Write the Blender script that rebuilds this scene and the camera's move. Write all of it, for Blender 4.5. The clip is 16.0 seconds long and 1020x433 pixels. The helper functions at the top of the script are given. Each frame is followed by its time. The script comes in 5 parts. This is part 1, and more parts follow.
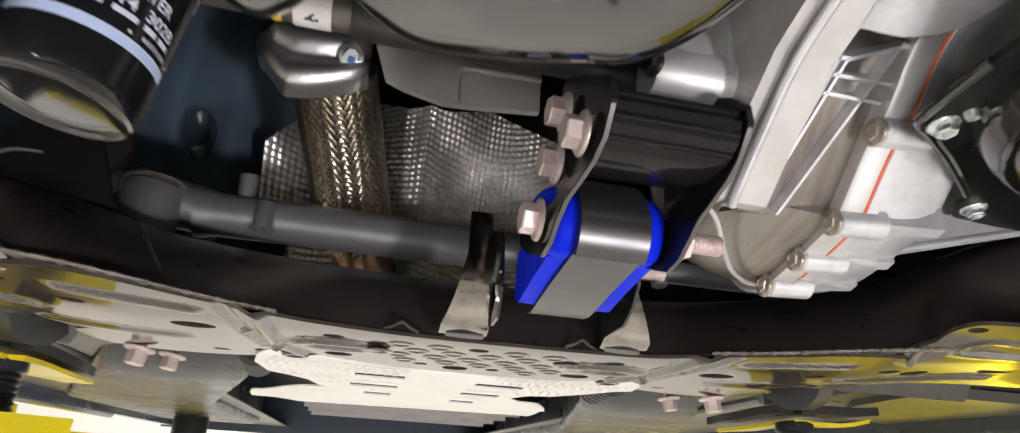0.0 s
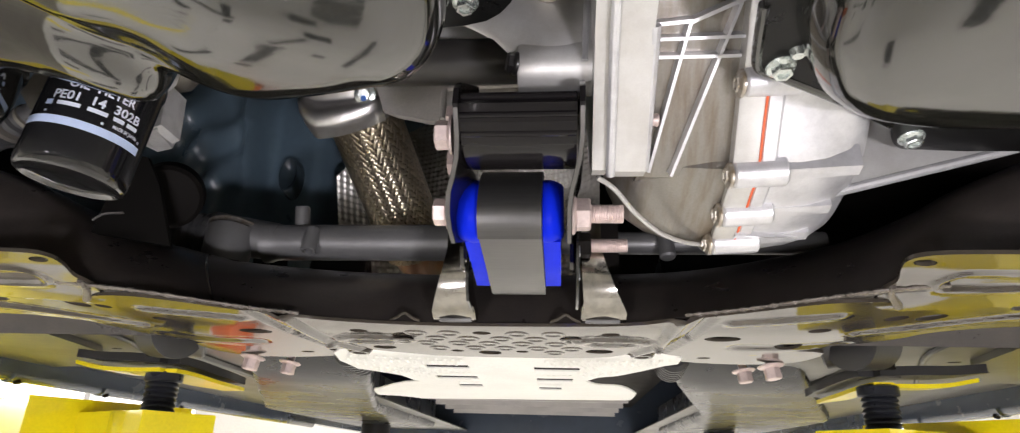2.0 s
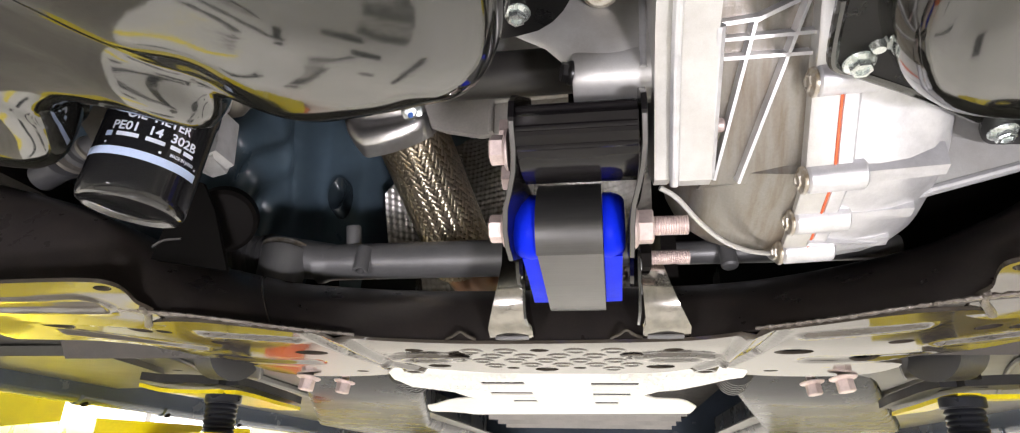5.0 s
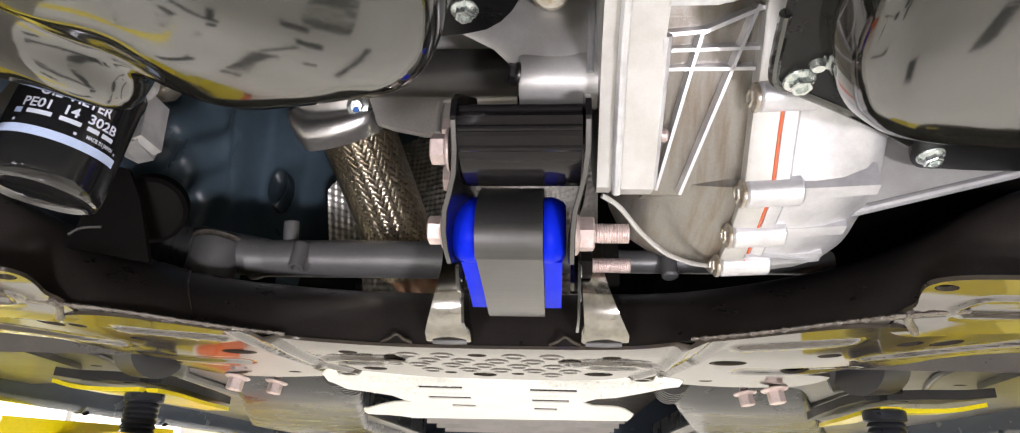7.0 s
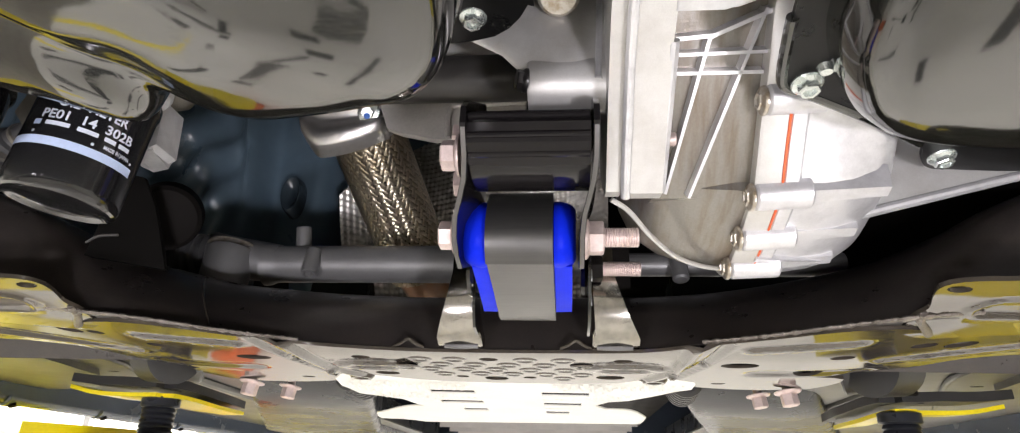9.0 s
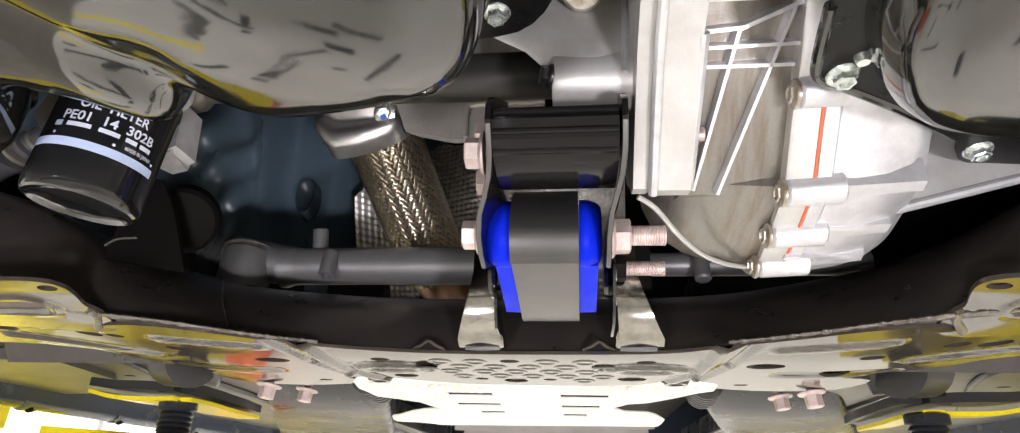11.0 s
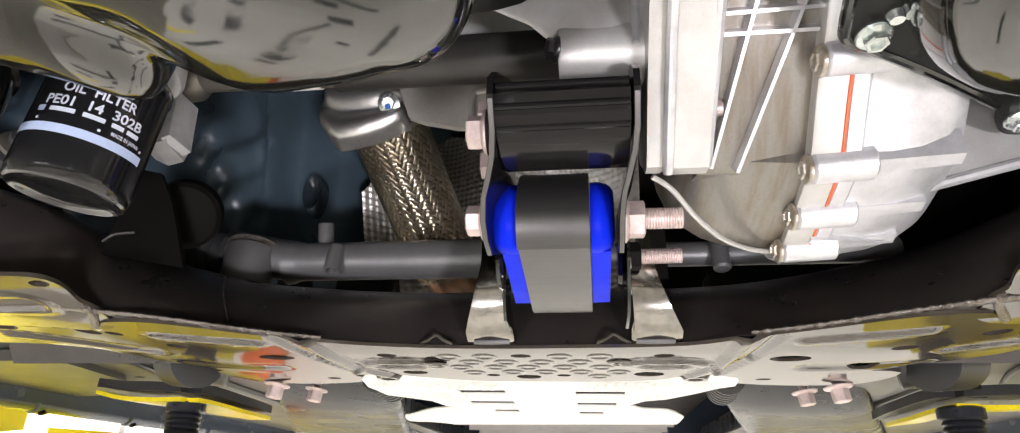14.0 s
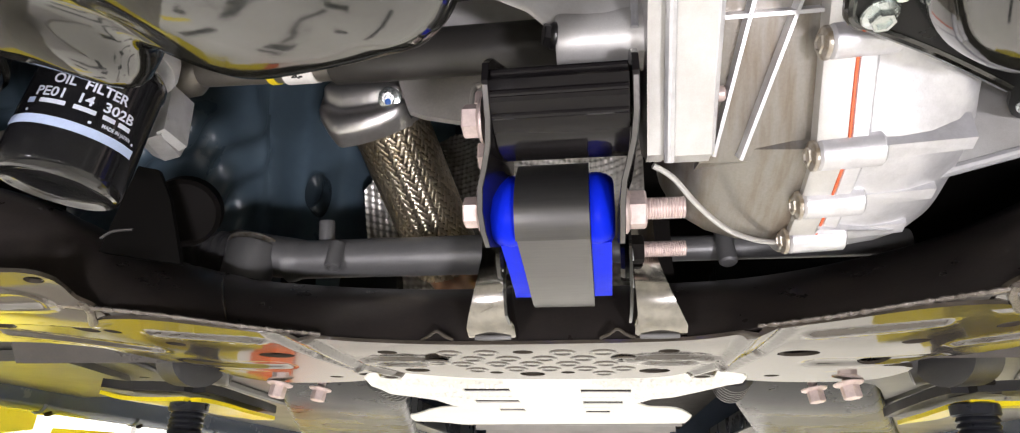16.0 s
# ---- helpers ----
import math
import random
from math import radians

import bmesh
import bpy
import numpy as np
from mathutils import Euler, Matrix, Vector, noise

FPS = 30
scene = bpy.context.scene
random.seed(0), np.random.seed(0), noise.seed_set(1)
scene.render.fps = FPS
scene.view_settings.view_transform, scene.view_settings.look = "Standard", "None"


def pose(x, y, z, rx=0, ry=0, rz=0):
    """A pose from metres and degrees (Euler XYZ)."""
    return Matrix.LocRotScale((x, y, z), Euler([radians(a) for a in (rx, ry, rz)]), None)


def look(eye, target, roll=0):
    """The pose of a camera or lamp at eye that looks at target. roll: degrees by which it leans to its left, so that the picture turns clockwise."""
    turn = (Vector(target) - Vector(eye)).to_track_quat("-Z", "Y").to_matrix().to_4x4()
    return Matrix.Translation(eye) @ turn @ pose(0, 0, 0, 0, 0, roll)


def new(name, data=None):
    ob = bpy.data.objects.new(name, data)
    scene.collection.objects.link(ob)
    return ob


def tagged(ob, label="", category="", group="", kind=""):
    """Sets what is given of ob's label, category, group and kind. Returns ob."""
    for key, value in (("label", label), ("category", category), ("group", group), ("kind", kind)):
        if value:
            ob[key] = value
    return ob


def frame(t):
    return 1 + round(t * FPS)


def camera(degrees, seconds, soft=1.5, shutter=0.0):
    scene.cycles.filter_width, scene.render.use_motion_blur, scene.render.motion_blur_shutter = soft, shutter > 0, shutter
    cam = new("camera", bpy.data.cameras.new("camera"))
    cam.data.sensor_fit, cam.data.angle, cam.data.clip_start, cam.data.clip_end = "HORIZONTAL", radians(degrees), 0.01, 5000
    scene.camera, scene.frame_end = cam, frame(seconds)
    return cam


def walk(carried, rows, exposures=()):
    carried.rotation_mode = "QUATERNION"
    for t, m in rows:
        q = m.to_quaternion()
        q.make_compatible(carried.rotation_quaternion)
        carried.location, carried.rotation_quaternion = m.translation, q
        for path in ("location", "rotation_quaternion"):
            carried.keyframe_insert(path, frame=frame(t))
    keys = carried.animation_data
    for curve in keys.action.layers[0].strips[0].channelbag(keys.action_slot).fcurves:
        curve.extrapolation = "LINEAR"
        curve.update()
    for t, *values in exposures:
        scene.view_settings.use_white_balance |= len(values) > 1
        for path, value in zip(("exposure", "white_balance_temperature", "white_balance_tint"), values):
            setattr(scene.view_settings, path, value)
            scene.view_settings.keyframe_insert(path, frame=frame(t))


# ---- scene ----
cam = camera(77.4, 16.0, soft=1.1, shutter=0.4)
METRES, EYE, TILT, LEAN, TURN = 0.42, 1.508, 21.7, -3.19, -13.12
ROWS = [
    (0.0, 0.0, 0.0, 0.0, 0.0, 0.0, 0.0),
    (0.5, 0.04, -0.1756, 0.0431, 3.22, 0.16, 1.6),
    (1.0, 0.2165, -0.1805, -0.0053, 6.07, 0.37, 2.96),
    (1.5, 0.3717, -0.1249, -0.0322, 11.16, 0.84, 5.38),
    (2.0, 0.4353, -0.0938, -0.0526, 16.0, 1.43, 7.73),
    (2.5, 0.4092, -0.082, -0.0449, 18.32, 1.87, 8.77),
    (3.0, 0.4025, -0.0936, -0.0322, 19.4, 2.18, 9.25),
    (5.5, 0.4036, -0.0576, -0.0418, 19.88, 2.98, 9.51),
    (6.0, 0.4211, -0.0466, -0.0463, 19.06, 2.92, 9.12),
    (6.5, 0.426, -0.0417, -0.0455, 15.25, 2.51, 7.26),
    (7.0, 0.4106, -0.0412, -0.0402, 15.31, 2.5, 7.31),
    (7.5, 0.408, -0.037, -0.0446, 15.56, 2.65, 7.44),
    (8.0, 0.4026, -0.0329, -0.0377, 15.82, 2.71, 7.57),
    (8.5, 0.4132, -0.0485, -0.0372, 16.08, 2.83, 7.68),
    (9.0, 0.4145, -0.0475, -0.0373, 16.33, 2.89, 7.79),
    (11.5, 0.3818, -0.0373, -0.04, 17.36, 3.34, 8.36),
    (12.0, 0.3858, -0.0487, -0.03, 17.59, 3.37, 8.52),
    (12.5, 0.3837, -0.0433, -0.0351, 17.78, 3.39, 8.63),
    (13.0, 0.392, -0.0301, -0.0461, 18.06, 3.44, 8.77),
    (13.5, 0.3878, -0.0058, -0.0524, 18.33, 3.56, 8.87),
    (14.0, 0.3766, 0.0192, -0.063, 18.53, 3.53, 9.03),
    (14.5, 0.3791, 0.0037, -0.0529, 18.71, 3.62, 9.14),
    (15.0, 0.3854, 0.0064, -0.0581, 18.9, 3.67, 9.22),
    (15.5, 0.3832, 0.0253, -0.0692, 19.12, 3.7, 9.32),
    (16.0, 0.3811, 0.0428, -0.0793, 19.28, 3.79, 9.42),
]
walk(cam, [(t, pose(-0.0965, 0, EYE, TILT, LEAN, TURN) @ pose(METRES * x, METRES * y, METRES * z, 90 + pitch, roll, yaw)) for t, x, y, z, yaw, pitch, roll in ROWS],
     [(0.0, -0.45), (0.5, -0.42), (1.0, -0.25), (1.5, -0.26), (2.0, -0.3), (3.0, -0.26), (5.5, 0.05), (6.5, -0.08), (9.0, -0.08), (12.0, 0.0), (16.0, 0.0)])

# ---- light ----
world = bpy.data.worlds.new("workshop_air")
world.use_nodes = True
world.node_tree.nodes["Background"].inputs[0].default_value = (0.9, 0.95, 1.0, 1)
world.node_tree.nodes["Background"].inputs[1].default_value = 0.05
scene.world = world


def area_lamp(name, m, sx, sy, watts, colour):
    data = bpy.data.lights.new(name, "AREA")
    data.shape, data.size, data.size_y, data.energy, data.color = "RECTANGLE", sx, sy, watts, colour
    ob = new(name, data)
    ob.matrix_basis = m
    return ob


LAMPS = [(-3.2, 2.2, 350), (3.2, 2.4, 330), (-3.6, -0.2, 120), (3.6, -0.2, 140), (0.0, 4.6, 260)]
for lx, ly, watts in LAMPS:
    area_lamp("ceiling_lamp", look((lx, ly, 4.0), (lx * 0.3, ly * 0.6 + 0.3, 0)), 0.35, 1.6, watts, (1.0, 0.95, 0.985))
# Unseen lamp, added for the strong light that falls from front right below.
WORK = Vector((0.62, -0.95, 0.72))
area_lamp("added_work_lamp", look(tuple(WORK), (0.12, 0.35, 1.66)), 0.16, 0.11, 20.5, (0.98, 0.93, 1.0))
# Second unseen lamp, added to brighten the left side and foil shield.
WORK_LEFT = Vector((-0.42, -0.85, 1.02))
area_lamp("added_work_lamp", look(tuple(WORK_LEFT), (-0.1, 0.5, 1.70)), 0.16, 0.11, 8.5, (0.98, 0.93, 1.0))


# Invented lamps beside the lift, so its yellow arms mirror brightly in the subframe.
for side in (-1, 1):
    area_lamp("added_arm_lamp", look((side * 1.40, 1.02, 1.67), (side * 0.62, 0.86, 1.53)), 0.10, 0.04, 18, (1.0, 0.96, 0.97))


# ---- materials ----
def tree(name):
    m = bpy.data.materials.new(name)
    m.use_nodes = True
    nt = m.node_tree
    return m, nt, nt.nodes["Principled BSDF"]


def node(nt, kind, **sets):
    n = nt.nodes.new(kind)
    for key, value in sets.items():
        n.inputs[key.replace("_", " ")].default_value = value
    return n


def surface(name, base, rough, metal=0.0, grain=900.0, grain_amount=0.12, stain=18.0, stain_amount=0.25, bump=0.15, coat=0.0,
            stain_colour=None, rough_var=0.1, ior=1.5, stretch=None, random_tint=0.0, bump_distance=0.0006, streak=None):
    """A surface with fine grain, broad stains, uneven gloss and a fine relief."""
    m, nt, p = tree(name)
    L = nt.links
    co = nt.nodes.new("ShaderNodeTexCoord")
    vec = co.outputs["Object"]
    if stretch:
        mp = nt.nodes.new("ShaderNodeMapping")
        mp.inputs["Scale"].default_value = stretch
        L.new(vec, mp.inputs["Vector"])
        vec = mp.outputs["Vector"]
    n1 = node(nt, "ShaderNodeTexNoise", Scale=grain, Detail=3.0)
    n2 = node(nt, "ShaderNodeTexNoise", Scale=stain, Detail=5.0, Roughness=0.6)
    L.new(vec, n1.inputs["Vector"])
    wide = co.outputs["Object"]
    if streak:
        mp2 = nt.nodes.new("ShaderNodeMapping")
        mp2.inputs["Scale"].default_value = streak
        L.new(wide, mp2.inputs["Vector"])
        wide = mp2.outputs["Vector"]
    L.new(wide, n2.inputs["Vector"])
    ramp = node(nt, "ShaderNodeMapRange")
    ramp.inputs["From Min"].default_value, ramp.inputs["From Max"].default_value = 0.42, 0.68
    L.new(n2.outputs["Fac"], ramp.inputs["Value"])
    mix = nt.nodes.new("ShaderNodeMix")
    mix.data_type = "RGBA"
    mix.inputs["A"].default_value = (*base, 1)
    other = stain_colour or tuple(c * 0.55 for c in base)
    mix.inputs["B"].default_value = (*other, 1)
    sc = node(nt, "ShaderNodeMath")
    sc.operation = "MULTIPLY"
    sc.inputs[1].default_value = stain_amount
    L.new(ramp.outputs["Result"], sc.inputs[0])
    L.new(sc.outputs[0], mix.inputs["Factor"])
    g = nt.nodes.new("ShaderNodeMapRange")
    g.inputs["To Min"].default_value, g.inputs["To Max"].default_value = 1 - grain_amount, 1 + grain_amount
    L.new(n1.outputs["Fac"], g.inputs["Value"])
    value = g.outputs["Result"]
    if random_tint:
        info = nt.nodes.new("ShaderNodeObjectInfo")
        r = nt.nodes.new("ShaderNodeMapRange")
        r.inputs["To Min"].default_value, r.inputs["To Max"].default_value = 1 - random_tint, 1 + random_tint
        L.new(info.outputs["Random"], r.inputs["Value"])
        mul = nt.nodes.new("ShaderNodeMath")
        mul.operation = "MULTIPLY"
        L.new(value, mul.inputs[0])
        L.new(r.outputs["Result"], mul.inputs[1])
        value = mul.outputs[0]
    hsv = nt.nodes.new("ShaderNodeHueSaturation")
    L.new(mix.outputs["Result"], hsv.inputs["Color"])
    L.new(value, hsv.inputs["Value"])
    L.new(hsv.outputs["Color"], p.inputs["Base Color"])
    rr = nt.nodes.new("ShaderNodeMapRange")
    rr.inputs["To Min"].default_value, rr.inputs["To Max"].default_value = max(0.02, rough - rough_var), min(1, rough + rough_var)
    L.new(n2.outputs["Fac"], rr.inputs["Value"])
    L.new(rr.outputs["Result"], p.inputs["Roughness"])
    p.inputs["Metallic"].default_value = metal
    p.inputs["IOR"].default_value = ior
    p.inputs["Coat Weight"].default_value = coat
    p.inputs["Coat Roughness"].default_value = 0.05
    if bump:
        b = nt.nodes.new("ShaderNodeBump")
        b.inputs["Strength"].default_value, b.inputs["Distance"].default_value = bump, bump_distance
        L.new(n1.outputs["Fac"], b.inputs["Height"])
        L.new(b.outputs["Normal"], p.inputs["Normal"])
    return m


GLOSS_BLACK = surface("gloss_black_paint", (0.012, 0.012, 0.010), 0.07, grain=60, stain=14, bump=0.04, coat=0.25, rough_var=0.04, ior=1.62, bump_distance=0.002)
SUBFRAME = surface("subframe_black_paint", (0.044, 0.038, 0.030), 0.09, grain=110, stain=22, bump=0.06, ior=1.54, rough_var=0.04, bump_distance=0.001,
                   stain_colour=(0.075, 0.06, 0.047), stain_amount=0.6)
SATIN_BLACK = surface("satin_black_paint", (0.014, 0.013, 0.013), 0.33, grain=700, bump=0.08)
DULL_BLACK = surface("dull_black_plastic", (0.013, 0.0115, 0.0105), 0.6, grain=500, bump=0.2, ior=1.12)
DARK_SATIN = surface("dark_satin_flange", (0.008, 0.008, 0.008), 0.3, grain=400, bump=0.05, ior=1.25)
RUBBER = surface("black_rubber", (0.02, 0.02, 0.021), 0.42, grain=400, bump=0.25)
MOUNT_BLACK = surface("black_coated_bracket", (0.010, 0.009, 0.0095), 0.14, grain=500, bump=0.06, ior=1.31, stretch=(0.05, 1, 1))
# Serves the side plates' painted highlights and the bracket's bare scratch.
EDGE_STEEL = surface("grey_edge_steel", (0.13, 0.125, 0.12), 0.4, metal=0.6, grain=600)
CAST_ALU = surface("cast_aluminium", (0.62, 0.615, 0.60), 0.42, metal=0.55, grain=1400, grain_amount=0.1, stain=26, stain_amount=0.5, bump=0.18,
                   stain_colour=(0.40, 0.38, 0.34), rough_var=0.14)
CLEAN_ALU = surface("bright_cast_aluminium", (0.72, 0.72, 0.74), 0.38, metal=0.6, grain=700, grain_amount=0.05, stain=34, stain_amount=0.6, bump=0.2, rough_var=0.16)
# Darker copy of the cast aluminium: pocket shade and streaked reflections as colour.
POCKET_ALU = surface("shaded_rough_cast", (0.29, 0.275, 0.25), 0.36, metal=0.7, grain=600, stain=110, stain_amount=0.85, bump=0.25, stain_colour=(0.20, 0.16, 0.12), streak=(1.0, 0.14, 0.14), rough_var=0.15)
BILLET = surface("dark_billet_metal", (0.105, 0.103, 0.10), 0.32, metal=0.8, grain=700, grain_amount=0.15, stain=30, bump=0.08, stretch=(0.04, 1, 1), rough_var=0.06)
BLUE = surface("blue_polyurethane", (0.005, 0.022, 0.66), 0.4, ior=1.14, grain=500, grain_amount=0.06, stain=60, stain_amount=0.2, bump=0.06, stain_colour=(0.004, 0.012, 0.45))
ZINC = surface("pinkish_zinc_bolt", (0.66, 0.55, 0.52), 0.42, metal=0.45, grain=900, stain=120, stain_amount=0.5, stain_colour=(0.38, 0.29, 0.27), bump=0.1, random_tint=0.1)
BRIGHT_ZINC = surface("bright_zinc_bolt", (0.66, 0.70, 0.68), 0.25, metal=0.85, grain=900, stain=150, stain_amount=0.5, stain_colour=(0.36, 0.44, 0.42), random_tint=0.1)
BRASSY = surface("oily_bolt", (0.52, 0.49, 0.44), 0.32, metal=0.7, grain=600, stain=140, stain_amount=0.8, stain_colour=(0.24, 0.17, 0.08))
STEEL = surface("stainless_heat_shield", (0.70, 0.69, 0.68), 0.34, metal=0.9, grain=120, stain=24, stain_amount=0.35, bump=0.12, bump_distance=0.002, stain_colour=(0.42, 0.36, 0.28))
PRESSED = surface("pressed_steel_cover", (0.46, 0.44, 0.41), 0.38, metal=0.35, grain=400, stain=16, stain_amount=0.4)
BRAID = surface("steel_braid", (0.60, 0.53, 0.42), 0.3, metal=0.95, grain=700, stain=22, stain_amount=0.7, stain_colour=(0.34, 0.25, 0.13), random_tint=0.2)
BRAID_CORE = surface("braid_core", (0.06, 0.05, 0.04), 0.6, metal=0.4)
FOIL = surface("embossed_foil_shield", (0.68, 0.66, 0.62), 0.24, metal=0.55, grain=250, stain=16, stain_amount=0.5, stain_colour=(0.32, 0.28, 0.22))
TUNNEL = surface("bright_tunnel_shield", (0.84, 0.84, 0.80), 0.5, metal=0.2, grain=300, stain=10, stain_amount=0.12, bump=0.15)
BODY_BLUE = surface("blue_grey_body_primer", (0.082, 0.118, 0.145), 0.3, grain=60, stain=9, stain_amount=0.4, bump=0.05, coat=0.2, stain_colour=(0.06, 0.10, 0.14), bump_distance=0.002)
BODY_GREY = surface("grey_underbody_coating", (0.085, 0.083, 0.074), 0.36, grain=250, stain=7, stain_amount=0.5, bump=0.1, ior=1.4, stain_colour=(0.075, 0.07, 0.058))
RAIL = surface("rail_grey", (0.018, 0.019, 0.021), 0.28, grain=200, stain=8, stain_amount=0.3, ior=1.2)
DARK_BODY = surface("dark_underbody", (0.06, 0.06, 0.062), 0.4, grain=200, stain=10, stain_amount=0.5)
SILL_BLUE = surface("dark_blue_sill_paint", (0.06, 0.078, 0.11), 0.25, grain=300, stain=12, coat=0.5)
RACK = surface("grey_rack_casting", (0.17, 0.17, 0.168), 0.42, metal=0.35, grain=900, stain=20, stain_amount=0.35, bump=0.3)
SHAFT = surface("dark_shaft", (0.035, 0.033, 0.031), 0.35, grain=600, stain=16, stain_amount=0.3, stain_colour=(0.08, 0.075, 0.065))
SHAFT_GREY = surface("bare_shaft_steel", (0.2, 0.185, 0.16), 0.38, metal=0.5, grain=500, stain=30, stain_amount=0.5)
COPPER = surface("heat_tinted_pipe", (0.40, 0.22, 0.14), 0.35, metal=0.85, grain=300, stain=25, stain_amount=0.6, stain_colour=(0.32, 0.28, 0.24))
YELLOW = surface("yellow_lift_paint", (0.84, 0.70, 0.005), 0.3, grain=300, stain=12, stain_amount=0.25, bump=0.08, stain_colour=(0.62, 0.47, 0.01), coat=0.3)
THREAD = surface("oily_threaded_steel", (0.03, 0.033, 0.042), 0.3, metal=0.5, grain=300, stain=40, stain_amount=0.4)
FILTER_BLACK = surface("filter_black_enamel", (0.010, 0.010, 0.011), 0.12, grain=200, stain=20, bump=0.03, coat=0.5, ior=1.6)
PRINT = surface("pale_blue_print", (0.50, 0.60, 0.82), 0.45, grain=900, stain=200, stain_amount=0.15, bump=0)
PRINT_WHITE = surface("pale_print", (0.66, 0.70, 0.80), 0.45, grain=900, stain=200, stain_amount=0.15, bump=0)
WHITE_TAG = surface("white_paper_tag", (0.82, 0.80, 0.77), 0.6, grain=400, stain=60, stain_amount=0.1)
INK = surface("black_ink", (0.02, 0.02, 0.02), 0.6, bump=0)
YELLOW_MARK = surface("yellow_paint_mark", (0.85, 0.68, 0.02), 0.5, bump=0)
BLUE_MARK = surface("blue_paint_mark", (0.02, 0.12, 0.45), 0.5, bump=0)
SEAL = surface("orange_sealant", (0.72, 0.13, 0.035), 0.4, grain=600, bump=0.1)
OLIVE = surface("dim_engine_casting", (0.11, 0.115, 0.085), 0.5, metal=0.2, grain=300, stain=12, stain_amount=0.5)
FLOOR = surface("pale_workshop_floor", (0.61, 0.602, 0.545), 0.35, grain=90, grain_amount=0.05, stain=1.4, stain_amount=0.2, bump=0.05, bump_distance=0.002)
DARK_MARK = surface("dark_mirrored_strip", (0.03, 0.03, 0.032), 0.6, grain=80, stain=3)
WALL = surface("cream_workshop_wall", (0.68, 0.668, 0.605), 0.6, grain=60, stain=1.0, stain_amount=0.15)
DAYLIGHT, day_tree, day_bsdf = tree("overcast_daylight")
day_bsdf.inputs["Base Color"].default_value = (0.8, 0.8, 0.8, 1)
day_bsdf.inputs["Emission Color"].default_value = (1.0, 0.98, 0.97, 1)
day_bsdf.inputs["Emission Strength"].default_value = 2.2
ENAMEL = surface("lamp_housing", (0.7, 0.7, 0.7), 0.4)


# ---- mesh helpers ----
HOME = {}


def thing(name, at, label, category, group="", kind=""):
    """An empty at the base of a thing, to hold its parts."""
    ob = new(name)
    ob.empty_display_size = 0.02
    ob.location = at
    HOME[ob.name] = Matrix.Translation(at).inverted()
    return tagged(ob, label, category, group, kind)


def hang(ob, parent):
    ob.parent = parent
    ob.matrix_parent_inverse = HOME.get(parent.name, Matrix.Identity(4))
    return ob


def part(name, bm, material, parent, label="", smooth=35):
    """Links a bmesh, in world coordinates, as one mesh under a thing or a part."""
    me = bpy.data.meshes.new(name)
    bmesh.ops.recalc_face_normals(bm, faces=bm.faces)
    if smooth:
        lim = radians(smooth)
        for f in bm.faces:
            f.smooth = True
        for e in bm.edges:
            if len(e.link_faces) == 2 and e.calc_face_angle(0) > lim:
                e.smooth = False
    bm.to_mesh(me)
    bm.free()
    me.materials.append(material)
    ob = new(name, me)
    if parent:
        hang(ob, parent)
    if label:
        ob["label"] = label
    return ob


def again(name, data, m, parent, label=""):
    """One more piece that shares a mesh."""
    ob = new(name, data)
    hang(ob, parent)
    ob.matrix_basis = m
    if label:
        ob["label"] = label
    return ob


def loft(rings, closed=True, caps=True, bm=None):
    """Skin over rings of equally many points."""
    bm = bm or bmesh.new()
    vs = [[bm.verts.new(p) for p in ring] for ring in rings]
    n = len(rings[0])
    for a, b in zip(vs, vs[1:]):
        for i in range(n if closed else n - 1):
            j = (i + 1) % n
            bm.faces.new((a[i], a[j], b[j], b[i]))
    if caps and closed:
        bm.faces.new(vs[0])
        bm.faces.new(vs[-1])
    return bm


def soften(bm, width, segments=2, angle=25):
    es = [e for e in bm.edges if len(e.link_faces) == 2 and e.calc_face_angle(0) > radians(angle)]
    if width and es:
        bmesh.ops.bevel(bm, geom=es, offset=width, segments=segments, profile=0.6, affect="EDGES", clamp_overlap=True)
    return bm


def prism_x(profile, x0, x1, bevel=0.0, seg=2):
    """A (y, z) outline drawn out along x."""
    return soften(loft([[(x0, y, z) for y, z in profile], [(x1, y, z) for y, z in profile]]), bevel, seg)


def prism_z(profile, z0, z1, bevel=0.0):
    return soften(loft([[(x, y, z0) for x, y in profile], [(x, y, z1) for x, y in profile]]), bevel)


def box(x0, x1, y0, y1, z0, z1, bevel=0.0):
    return prism_x([(y0, z0), (y1, z0), (y1, z1), (y0, z1)], x0, x1, bevel)


def lathe(profile, m, seg=32, bm=None):
    """(radius, height) turned about the local z of m."""
    rings = []
    for r, h in profile:
        rings.append([m @ Vector((r * math.cos(2 * math.pi * i / seg), r * math.sin(2 * math.pi * i / seg), h)) for i in range(seg)])
    return loft(rings, bm=bm)


def along(a, b):
    """A pose at a whose local z points to b."""
    d = Vector(b) - Vector(a)
    return Matrix.Translation(a) @ d.to_track_quat("Z", "Y").to_matrix().to_4x4()


def rod(a, b, r, seg=20, r2=None, edge=0.0):
    length = (Vector(b) - Vector(a)).length
    r2 = r if r2 is None else r2
    prof = [(r - edge, 0), (r, edge), (r2, length - edge), (r2 - edge, length)] if edge else [(r, 0), (r2, length)]
    return lathe(prof, along(a, b), seg)


